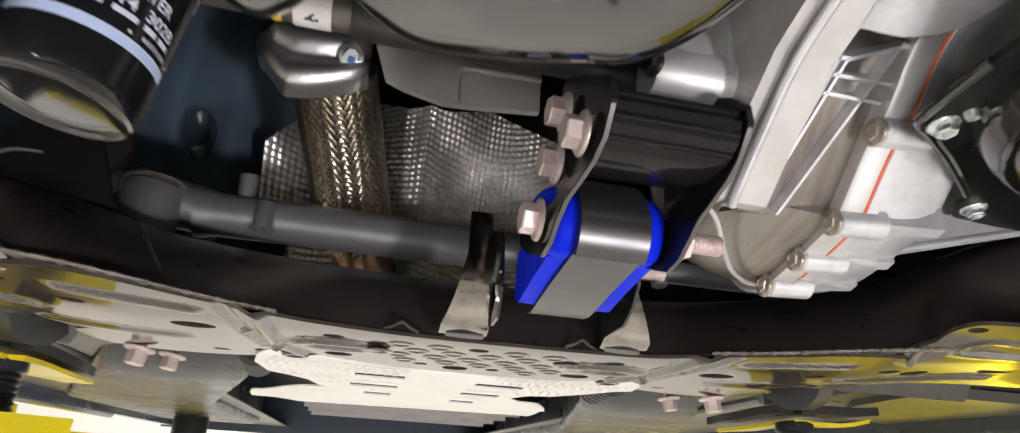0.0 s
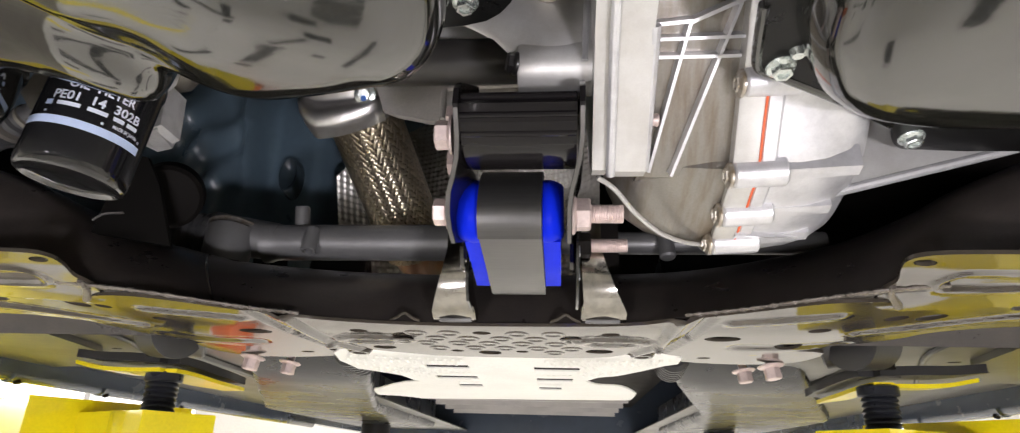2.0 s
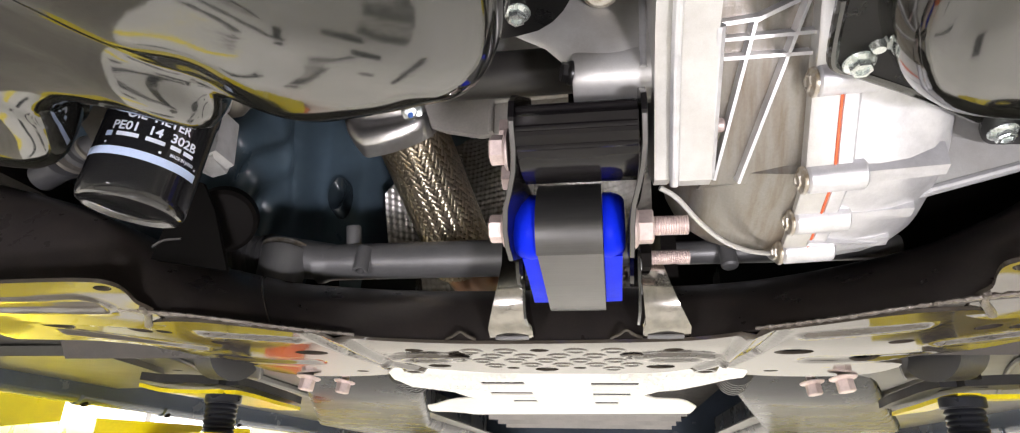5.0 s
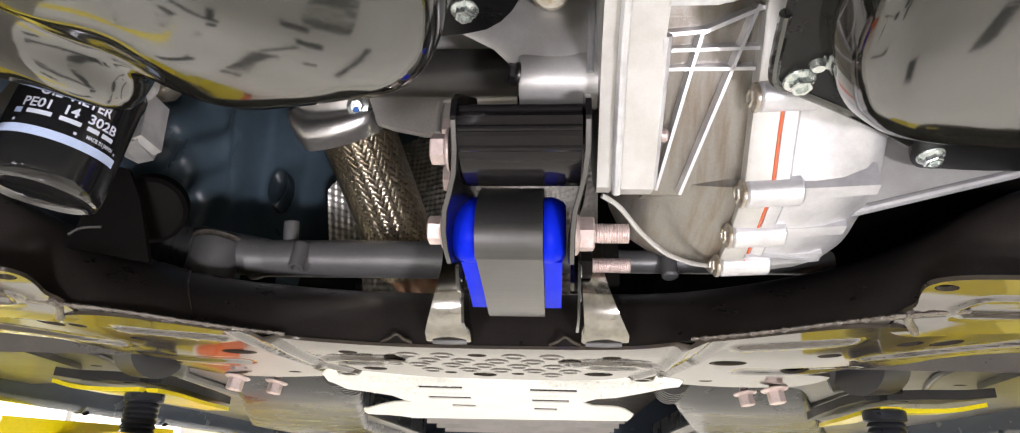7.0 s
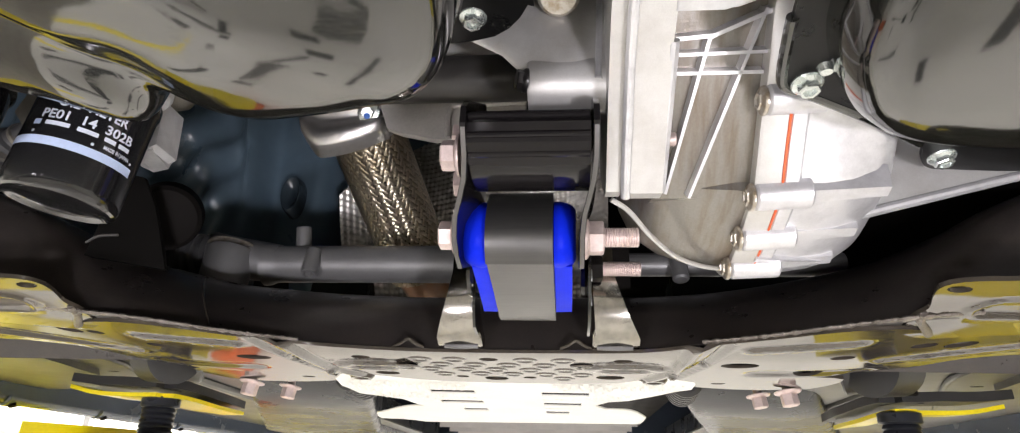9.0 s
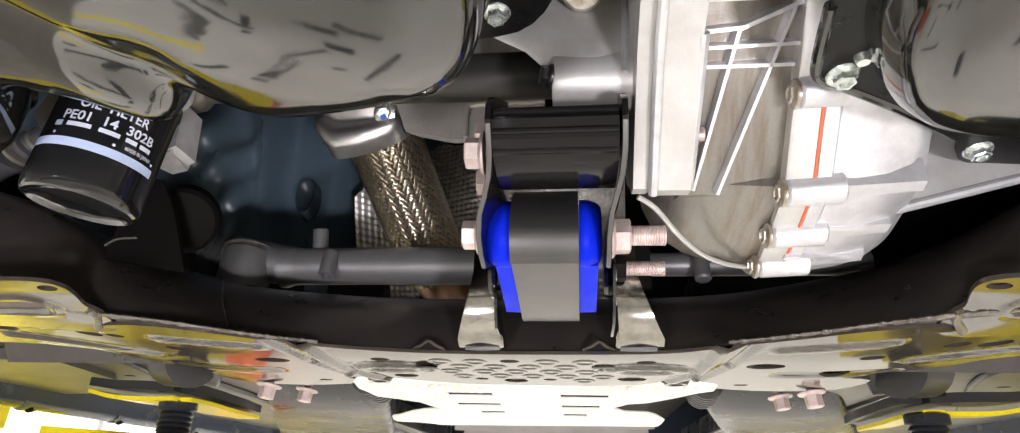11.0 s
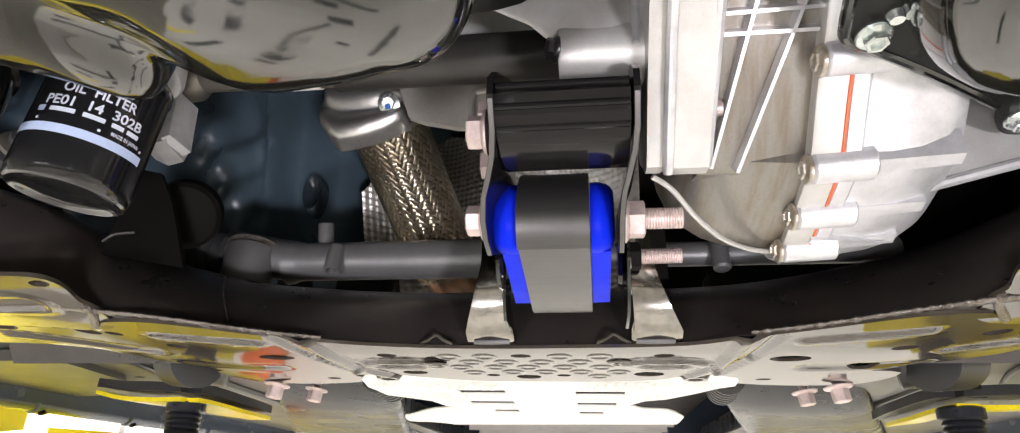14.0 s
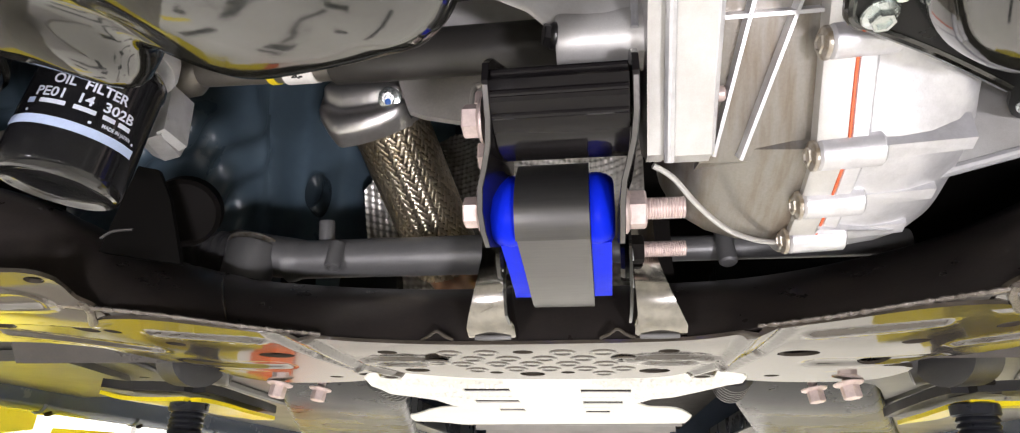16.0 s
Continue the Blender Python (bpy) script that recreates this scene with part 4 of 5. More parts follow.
# ---- engine block behind the pan ----
block = thing("engine_block", (0.03, 0.40, 1.72), "cast aluminium engine block side with a shaft bearing boss", "engine")
BLOCK = [(0.425, 1.835), (0.432, 1.822), (0.445, 1.83), (0.47, 1.88), (0.48, 2.15), (0.36, 2.15), (0.385, 1.92), (0.41, 1.87)]
part("block_side", prism_x(BLOCK, -0.12, 0.094, 0.006, 3), CAST_ALU, block, "cast aluminium wall")
boss = lathe([(0.0165, 0), (0.0175, 0.002), (0.0178, 0.03), (0.019, 0.05), (0.02, 0.056)], facing((0.046, 0.301, 1.7365), (1, 0, 0)), 32)
part("bearing_boss", boss, CAST_ALU, block, "round cast bearing boss", 40)
again("bolt", DARK_BOLT, facing((0.0455, 0.289, 1.733), (-1, -0.3, 0), 10), block, "dark bolt")
rings = []
for k in range(15):
    v = k / 14
    z = 1.7380 + 0.27 * v
    lean = 0.301 + 0.05 * v * v
    half = 0.0285 + 0.034 * smooth_step(0.0, 0.22, v) + 0.02 * v
    cx = 0.074 - 0.030 * smooth_step(0.0, 0.22, v)
    rings.append([(cx + half * math.sin(a), lean - 0.0165 * (0.35 + 0.65 * math.cos(a)) * (1 - 0.35 * v) - 0.004 * math.exp(-((a - 0.9) / 0.22) ** 2), z) for a in [-1.5 + 3.0 * q / 24 for q in range(25)]])
part("web", loft(rings, closed=False), CAST_ALU, block, "smooth cast web that widens above the boss", 60)
part("web_rim", tube([(0.0905, 0.283, 1.7300), (0.0925, 0.287, 1.78), (0.0945, 0.295, 1.86)], 0.0022, 10), CLEAN_ALU, block)
part("dowel", lathe([(0.0, -0.001), (0.011, 0), (0.013, 0.006), (0.014, 0.014), (0.012, 0.016)], facing((0.066, 0.283, 1.80), (0, -0.6, -0.8)), 24), BRASSY, block, "brassy plug")
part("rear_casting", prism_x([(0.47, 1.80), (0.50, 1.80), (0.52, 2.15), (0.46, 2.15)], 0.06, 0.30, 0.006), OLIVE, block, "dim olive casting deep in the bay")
cover = thing("pressed_cover", (-0.05, 0.50, 1.81), "grey pressed steel cover with a raised rim", "cover")
CV = [(-0.125, 1.862), (-0.112, 1.826), (-0.095, 1.819), (-0.06, 1.811), (-0.035, 1.812), (0.03, 1.818), (0.03, 1.90), (-0.125, 1.90)]
part("sheet", soften(loft([[(x, 0.498, z) for x, z in CV], [(x, 0.506, z) for x, z in CV]]), 0.002), PRESSED, cover)
part("raised_rim", tube([(-0.048, 0.4955, 1.812), (-0.048, 0.4955, 1.842), (-0.040, 0.4955, 1.849), (-0.01, 0.4955, 1.850), (0.03, 0.4955, 1.851)], 0.003, 8), PRESSED, cover)

# ---- transmission ----
gearbox = thing("transmission", (0.19, 0.36, 1.65), "bare cast aluminium transmission case with ribs, bolts and orange sealant", "transmission")
FL = [(0.338, 1.676), (0.330, 1.6685), (0.318, 1.6665), (0.28, 1.699), (0.245, 1.7235), (0.20, 1.741), (0.12, 1.77), (0.05, 1.80), (0.05, 2.0), (0.43, 2.0), (0.40, 1.75), (0.36, 1.69)]
off = lambda pts, d: [(y + d * 0.7, z + d * 0.7) for y, z in pts]
part("bell_flange", prism_x(FL, 0.106, 0.1305, 0.005, 4), CAST_ALU, gearbox, "bright machined bellhousing flange", 30)
part("engine_flange", prism_x(off(FL, 0.0035), 0.0955, 0.1045, 0.002), CAST_ALU, gearbox, "thin mating flange", 30)
part("flange_gap", prism_x(off(FL, 0.006), 0.103, 0.1075), CAST_ALU, gearbox)
part("flange_ridge", tube([(0.1075, 0.320, 1.6645), (0.1072, 0.28, 1.6962), (0.1070, 0.245, 1.7207), (0.1068, 0.20, 1.7385), (0.1065, 0.12, 1.767)], 0.0030, 10), CLEAN_ALU, gearbox, "raised pale ridge along the flange")
part("flange_fillet", rod((0.1305, 0.330, 1.674), (0.1305, 0.245, 1.7275), 0.004, 10), CLEAN_ALU, gearbox)
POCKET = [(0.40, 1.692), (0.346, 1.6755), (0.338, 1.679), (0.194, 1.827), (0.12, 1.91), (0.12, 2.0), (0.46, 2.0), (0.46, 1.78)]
part("case_pocket", prism_x(POCKET, 0.128, 0.206, 0.003), POCKET_ALU, gearbox, "rough recessed casting between the ribs, its shade put into the colour", 30)


def on_slope(x, u, lift=0.0):
    """A point on the sloping face: u metres up the slope from its foot, lift metres out of it."""
    return Vector((x, 0.335 - u * 0.7071 - lift * 0.7071, 1.6715 + u * 0.7071 - lift * 0.7071))


def rib(x0, u0, x1, u1, w, depth=0.012):
    a, b = on_slope(x0, u0), on_slope(x1, u1)
    d = (b - a).normalized()
    n = Vector((0, -0.7071, -0.7071))
    side = d.cross(n).normalized() * w * 0.5
    rings = []
    for p in (a - d * 0.001, b + d * 0.001):
        rings.append([p + side * 0.6, p - side * 0.6, p - side * 0.8 - n * depth * 0.45, p - side * 1.3 - n * depth * 0.8, p - side * 2.2 - n * depth, p + side * 2.2 - n * depth, p + side * 1.3 - n * depth * 0.8, p + side * 0.8 - n * depth * 0.45])
    return soften(loft(rings), 0.0006, 2, 40)


for x0, u0, x1, u1, w in ((0.1505, 0.0, 0.187, 0.116, 0.0034), (0.135, 0.003, 0.156, 0.101, 0.0034), (0.128, 0.091, 0.19, 0.092, 0.0035), (0.128, 0.080, 0.188, 0.080, 0.0035),
                          (0.118, 0.099, 0.158, 0.102, 0.004), (0.156, 0.101, 0.206, 0.122, 0.004), (0.128, 0.14, 0.206, 0.15, 0.005)):
    part("rib", rib(x0, u0, x1, u1, w), CLEAN_ALU, gearbox)
# rounded differential bowl, lofted from the joint face inwards
JOINT = [(0.20, 1.775), (0.246, 1.751), (0.272, 1.7235), (0.294, 1.7065), (0.311, 1.6895), (0.33, 1.6705), (0.353, 1.662), (0.378, 1.6545), (0.405, 1.648), (0.432, 1.648), (0.455, 1.66), (0.475, 1.69), (0.485, 1.74), (0.47, 1.86), (0.38, 1.92), (0.26, 1.88)]
JOINT = [(p.x, p.y) for p in smooth_path([(y, z, 0) for y, z in JOINT + [JOINT[0]]], 3)][:-1]
mid_y, mid_z = 0.40, 1.745


def shrunk(k, x, dz=0.0, cy=mid_y, cz=mid_z):
    return [(x, cy + (y - cy) * k, cz + (z - cz) * k + dz) for y, z in JOINT]


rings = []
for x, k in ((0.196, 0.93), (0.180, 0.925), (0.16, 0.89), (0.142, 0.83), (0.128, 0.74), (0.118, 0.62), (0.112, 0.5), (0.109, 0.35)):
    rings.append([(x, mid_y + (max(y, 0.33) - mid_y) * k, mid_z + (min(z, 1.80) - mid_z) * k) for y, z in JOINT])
# Shares the pocket's aluminium with its painted shade and streaks.
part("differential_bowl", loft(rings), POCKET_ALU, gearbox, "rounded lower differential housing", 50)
part("bowl_rim", tube([(0.100, 0.337, 1.671), (0.112, 0.345, 1.666), (0.128, 0.365, 1.656), (0.148, 0.39, 1.650), (0.17, 0.41, 1.649), (0.19, 0.42, 1.65)], 0.0018, 8), CAST_ALU, gearbox)
part("joint_flange", loft([shrunk(0.985, 0.190), shrunk(1.0, 0.192), shrunk(1.0, 0.2055), shrunk(0.99, 0.2065)]), CAST_ALU, gearbox, "joint flange", 40)
part("sealant_line", loft([shrunk(0.99, 0.2058), shrunk(1.003, 0.2062), shrunk(1.003, 0.2072), shrunk(0.99, 0.208)]), SEAL, gearbox, "squeezed-out orange-red sealant")
part("end_cover", loft([shrunk(0.985, 0.2075), shrunk(1.0, 0.2085), shrunk(1.0, 0.2165), shrunk(0.97, 0.219), shrunk(0.965, 0.235), shrunk(0.94, 0.252), shrunk(0.89, 0.268), shrunk(0.80, 0.281), shrunk(0.66, 0.289), shrunk(0.4, 0.293)]), CLEAN_ALU, gearbox, "bright smooth end cover", 40)
for y, z in ((0.286, 1.7115), (0.333, 1.669), (0.373, 1.656), (0.412, 1.6475)):
    lug = part("bolt_lug", rod((0.1905, y, z + 0.002), (0.226, y, z + 0.0045), 0.0098, 20, 0.0105, 0.0015), CLEAN_ALU, gearbox)
    again("bolt", CASE_BOLT, facing((0.1895, y, z + 0.001), (-1, -0.05, -0.05), 10), lug, "oily flange bolt")
for y0, z0, x1 in ((0.333, 1.671, 0.275), (0.373, 1.659, 0.268), (0.405, 1.650, 0.262)):
    part("cover_rib", soften(loft([[(0.217, y0 - 0.006, z0), (0.217, y0 + 0.006, z0 - 0.003), (0.217, y0 + 0.006, z0 + 0.02), (0.217, y0 - 0.006, z0 + 0.02)],
                                   [(x1, y0 - 0.004, z0 + 0.004), (x1, y0 + 0.004, z0 + 0.001), (x1, y0 + 0.004, z0 + 0.02), (x1, y0 - 0.004, z0 + 0.02)]]), 0.0025, 3), CLEAN_ALU, gearbox)
part("drain_boss", soften(loft([[(0.205, 0.392, 1.648), (0.255, 0.405, 1.651), (0.25, 0.425, 1.653), (0.205, 0.425, 1.65)], [(0.205, 0.392, 1.66), (0.255, 0.405, 1.662), (0.25, 0.425, 1.664), (0.205, 0.425, 1.662)]]), 0.003), CLEAN_ALU, gearbox)
part("case_top", box(0.206, 0.36, 0.24, 0.46, 1.76, 2.0, 0.02), CAST_ALU, gearbox)
part("stud_end", rod((0.128, 0.309, 1.700), (0.140, 0.309, 1.700), 0.0045, 14, 0.0045, 0.001), ZINC, gearbox, "pinkish stud end")
up = lambda x, y: 1.742 + (0.19 - y) * 0.35
casting = rounded([(0.1295, 0.225), (0.1295, 0.06), (0.165, 0.055), (0.192, 0.07), (0.196, 0.14), (0.194, 0.19), (0.180, 0.215), (0.155, 0.225)], 3)
part("upper_casting", soften(pierced(casting, [ellipse(0.160, 0.150, 0.017, 0.032, 24)], up, lambda x, y: up(x, y) + 0.014), 0.0015, 2, 50), CLEAN_ALU, gearbox, "bright casting with an oval opening", 40)
rim = [(0.160 + 0.0195 * math.cos(q), 0.150 + 0.0345 * math.sin(q)) for q in [2 * math.pi * k / 16 for k in range(17)]]
part("opening_rim", tube([(x, y, up(x, y) - 0.0005) for x, y in rim], 0.003, 8, 3), CLEAN_ALU, gearbox)
part("eye_boss", lathe([(0.006, 0.001), (0.0065, -0.003), (0.013, -0.003), (0.0145, 0.0), (0.0145, 0.014)], facing((0.186, 0.115, 1.770), (0, 0.33, 0.94)), 26), CLEAN_ALU, gearbox, "round lug with a hole")

# aluminium bracket arm beside the cover
arm = thing("support_arm", (0.33, 0.37, 1.67), "flat cast aluminium bracket arm beside the transmission", "bracket")
AR = [(0.245, 1.668), (0.272, 1.672), (0.349, 1.693), (0.46, 1.722), (0.46, 1.78), (0.27, 1.76)]
part("arm_plate", soften(loft([[(x, 0.372 - 0.05 * (z - 1.655), z) for x, z in AR], [(x, 0.384, z + 0.003) for x, z in AR]]), 0.003), CAST_ALU, arm)
part("arm_rib", rod((0.256, 0.371, 1.6695), (0.46, 0.371, 1.722), 0.0035, 10), CLEAN_ALU, arm)

# ---- transmission pan ----
tpan = thing("transmission_pan", (0.40, 0.15, 1.66), "glossy black transmission oil pan on a bolted flange", "oil pan")
T_FL = rounded([(0.168, -0.2), (0.170, 0.10), (0.178, 0.20), (0.186, 0.243), (0.192, 0.258), (0.206, 0.266), (0.24, 0.287), (0.272, 0.309), (0.296, 0.326), (0.305, 0.345), (0.316, 0.358), (0.333, 0.361), (0.40, 0.365), (0.62, 0.36), (0.62, -0.2)], 3)
part("pan_flange", prism_z(T_FL, 1.7025, 1.7065, 0.0014), DARK_SATIN, tpan, "black flange strip with bolts", 30)
T_LINE = rounded([(0.183, -0.3), (0.185, 0.10), (0.190, 0.185), (0.205, 0.230), (0.224, 0.256), (0.25, 0.271), (0.285, 0.278), (0.34, 0.280), (0.45, 0.278), (0.62, 0.272)], 6) + [(0.66, 0.1), (0.64, -0.25), (0.5, -0.33), (0.3, -0.33)]


def tpan_wobble(x, y, inset):
    return min(1, inset / 0.04) * (0.0010 * math.sin(x * 29) * math.cos(y * 23))


part("pan_shell", polar(T_LINE, (0.42, -0.02), [(0, 1.7045), (0.0005, 1.699), (0.002, 1.69), (0.006, 1.678), (0.012, 1.669), (0.02, 1.6635), (0.03, 1.661), (0.045, 1.6595), (0.06, 1.659), (0.08, 1.6585), (0.1, 1.658), (0.13, 1.658), (0.16, 1.658), (0.20, 1.658), (0.25, 1.658)], tpan_wobble), GLOSS_BLACK, tpan, "deep glossy black pan shell", 60)
for x, y in ((0.2015, 0.252), (0.3155, 0.340), (0.186, 0.11), (0.40, 0.347), (0.186, 0.02)):
    again("bolt", PAN_BOLT, facing((x, y, 1.702), (0.05, -0.15, -1), 20 + 300 * x), tpan, "bright zinc flange bolt")
part("flange_lip", tube([(0.178, 0.20, 1.7035), (0.186, 0.243, 1.7035), (0.192, 0.2575, 1.7035), (0.206, 0.2655, 1.7035), (0.24, 0.2865, 1.7035), (0.272, 0.3085, 1.7035), (0.295, 0.325, 1.7035)], 0.0032, 10), GLOSS_BLACK, tpan, "rounded glossy lip of the flange")
part("dowel_pin", lathe([(0.0, -0.004), (0.0032, -0.004), (0.0045, 0)], facing((0.2065, 0.2385, 1.7025), (0, 0, 1)), 16), BRIGHT_ZINC, tpan, "small bright dowel pin")
part("sealant_line", rod((0.187, 0.20, 1.708), (0.182, 0.02, 1.708), 0.0022, 8), SEAL, tpan, "orange-red sealant line")

# ---- steering rack ----
rack = thing("steering_rack", (-0.05, 0.60, 1.69), "grey cast steering rack lying across the subframe with a ribbed boot", "steering rack")
part("rack_tube", lathe([(0.024, 0), (0.0235, 0.006), (0.021, 0.012), (0.0205, 0.02), (0.0205, 0.30), (0.019, 0.305), (0.0125, 0.31), (0.0125, 0.62)], facing((-0.265, 0.602, 1.714), (1, 0, 0)), 36), RACK, rack, "smooth grey rack tube", 40)
part("pinion_housing", tube([(-0.326, 0.603, 1.722), (-0.315, 0.603, 1.722), (-0.30, 0.602, 1.721), (-0.25, 0.602, 1.7145)], [0.029, 0.021], 28), RACK, rack, "thicker cast pinion housing", 50)
part("pinion_boss", lathe([(0.014, 0), (0.022, 0.001), (0.0235, 0.004), (0.0255, 0.022), (0.027, 0.055)], along((-0.302, 0.580, 1.668), (-0.301, 0.590, 1.74)), 32), RACK, rack, "cast pinion cap", 40)
part("cap_ring", lathe([(0.0225, 0), (0.0272, 0.0005), (0.0272, 0.0025), (0.0225, 0.003)], along((-0.3012, 0.5885, 1.727), (-0.301, 0.590, 1.74)), 32), BRASSY, rack)
for a, b in (((-0.2045, 0.584, 1.722), (-0.2035, 0.574, 1.694)), ((-0.227, 0.606, 1.728), (-0.228, 0.598, 1.762))):
    part("stub", lathe([(0.0085, 0.0), (0.0085, 0.028), (0.0078, 0.030), (0.0052, 0.030), (0.0046, 0.022), (0.001, 0.021)], along(a, b), 22), RACK, rack, "short cast stub")
part("stub", rod((0.185, 0.590, 1.728), (0.1855, 0.580, 1.690), 0.0085, 20, 0.0085, 0.002), RACK, rack, "short cast stub")
prof = [(0.018, 0.0)]
for k in range(7):
    prof += [(0.023, k * 0.011 + 0.002), (0.0275, k * 0.011 + 0.0045), (0.0275, k * 0.011 + 0.0065), (0.023, k * 0.011 + 0.009)]
part("boot", lathe(prof + [(0.018, 0.08)], facing((-0.318, 0.604, 1.722), (-1, 0, 0)), 32), surface("dusty_boot_rubber", (0.05, 0.05, 0.051), 0.35, grain=300, stain=40, bump=0.2), rack, "black ribbed rubber boot", 60)
part("rack_clamp", box(0.11, 0.135, 0.585, 0.63, 1.665, 1.74, 0.004), DULL_BLACK, rack)

# ---- exhaust: shield, braided pipe, foil shield ----
shield = thing("exhaust_shield", (-0.175, 0.545, 1.80), "shiny stamped steel exhaust joint shield with a bolt", "heat shield")
rings = []
for x, zb, y in smooth_path([(-0.244, 1.882, 0.558), (-0.236, 1.864, 0.553), (-0.222, 1.844, 0.550), (-0.207, 1.8265, 0.549), (-0.195, 1.8255, 0.549), (-0.175, 1.830, 0.550), (-0.152, 1.839, 0.552), (-0.137, 1.848, 0.555), (-0.131, 1.856, 0.562)], 4):
    ring = []
    for j in range(33):
        t = j / 32
        z = 1.905 + (zb - 1.905) * t
        side = smooth_step(-0.240, -0.222, x)
        ribs = 0.010 * (0.5 - 0.5 * math.cos(t * 4 * math.pi)) ** 0.7 * side
        ring.append((x, y - ribs - 0.006 * t + 0.016 * smooth_step(0.93, 1.0, t) + 0.02 * (1 - side), z))
    rings.append(ring)
part("shell", loft(rings, closed=False), STEEL, shield, "shiny stamped steel shell with two ribs", 80)
again("bolt", bolt_mesh("bolt", 0.013, 0.010, 0.0125, BRIGHT_ZINC, hollow=0.004), facing((-0.149, 0.541, 1.871), (0.1, -0.8, -0.45), 10), shield, "bright zinc bolt with blue paint")
part("paint_dab", lathe([(0.0, 0.0108), (0.0030, 0.0106), (0.0034, 0.0098)], facing((-0.149, 0.5425, 1.8672), (0.1, -0.8, -0.45)), 12), BLUE_MARK, shield)

pipe = thing("exhaust_pipe", (-0.13, 0.75, 1.72), "exhaust pipe with a woven stainless braid flex section", "exhaust pipe")
PA, PB = Vector((-0.167, 0.590, 1.876)), Vector((-0.1275, 0.752, 1.7605))
PM = along(PA, PB)
LEN, PR = (PB - PA).length, 0.0425
core = part("core", lathe([(PR - 0.002, 0), (PR - 0.0012, 0.02), (PR - 0.0012, LEN)], PM, 40), BRAID_CORE, pipe, "dark core under the braid", 60)
N, TURNS, ST = 40, 0.38, 190


def strand(direction, flip):
    """One flat wire ribbon that winds round the pipe, over two and under two."""
    rows = []
    for i in range(ST + 1):
        t = i / ST
        a = direction * 2 * math.pi * TURNS * t * LEN / 0.16
        weave = math.sin((2 * a * direction) * N / 4 + (0 if direction > 0 else math.pi / 2) + flip * math.pi)
        r = PR + 0.0006 + (0.0009 * max(-1, min(1, weave * 2.0)) * direction)
        half = 0.0026 / PR
        rows.append([((r - 0.0004) * math.cos(a - half), (r - 0.0004) * math.sin(a - half), t * LEN), (r * math.cos(a - half * 0.6), r * math.sin(a - half * 0.6), t * LEN),
                     (r * math.cos(a + half * 0.6), r * math.sin(a + half * 0.6), t * LEN), ((r - 0.0004) * math.cos(a + half), (r - 0.0004) * math.sin(a + half), t * LEN)])
    bm = loft(rows, closed=False)
    me = bpy.data.meshes.new("strand")
    for f in bm.faces:
        f.smooth = True
    bm.to_mesh(me)
    bm.free()
    me.materials.append(BRAID)
    return me


for direction in (1, -1):
    pair = [strand(direction, 0), strand(direction, 1)]
    for k in range(N):
        again("strand", pair[k % 2], PM @ Matrix.Rotation(2 * math.pi * k / N + (0.0 if direction > 0 else math.pi / N), 4, "Z"), pipe)
part("collar", lathe([(PR + 0.001, 0), (PR + 0.002, 0.001), (PR + 0.002, 0.006), (PR + 0.001, 0.007)], along(tuple(PA - (PB - PA).normalized() * 0.004), tuple(PB)), 40), STEEL, pipe)
part("rear_pipe", tube([tuple(PB - (PB - PA).normalized() * 0.004), tuple(PB + (PB - PA) * 0.12), (-0.075, 0.86, 1.71), (-0.03, 1.0, 1.69)], 0.032, 20), COPPER, pipe, "heat-tinted brown pipe")
foil = thing("foil_heat_shield", (-0.08, 0.82, 1.73), "crumpled silver heat shield embossed with small diamonds", "heat shield")
NX, NZ = 300, 200
verts, faces = [], []
for j in range(NZ + 1):
    for i in range(NX + 1):
        u, v = i / NX, j / NZ
        x = -0.252 + 0.38 * u
        topz = 1.975 + 0.02 * math.sin(u * 9) - 0.05 * max(0, u - 0.75) * 4 - 0.11 * max(0, 0.28 - u) / 0.28
        z = 1.68 + (topz - 1.68) * v
        y = 0.805 + 0.035 * math.cos((x + 0.17) * 26) * (0.4 + 0.6 * v) + 0.02 * math.sin(x * 17 + z * 11) + 0.05 * (1 - v) ** 2 - 0.03 * v
        y -= 0.012 * math.exp(-((x + 0.055) / 0.012) ** 2) - 0.02 * math.exp(-((x - 0.02) / 0.05) ** 2 - ((z - 1.86) / 0.05) ** 2)
        p, q = (x + z * 0.9) / 0.0074 * math.pi, (x - z * 0.9) / 0.0074 * math.pi
        y -= 0.0017 * math.sin(p) * math.sin(q)
        verts.append((x, y, z))
for j in range(NZ):
    for i in range(NX):
        a = j * (NX + 1) + i
        faces.append((a, a + 1, a + NX + 2, a + NX + 1))
me = bpy.data.meshes.new("foil_sheet")
me.from_pydata(verts, [], faces)
me.materials.append(FOIL)
for poly in me.polygons:
    poly.use_smooth = True
hang(new("foil_sheet", me), foil)
again("bolt", DARK_BOLT, facing((-0.05, 0.835, 1.845), (0, -1, -0.1), 0), foil, "small dark rivet")
again("bolt", DARK_BOLT, facing((-0.15, 0.86, 1.742), (0, -1, -0.1), 0), foil, "small dark rivet")

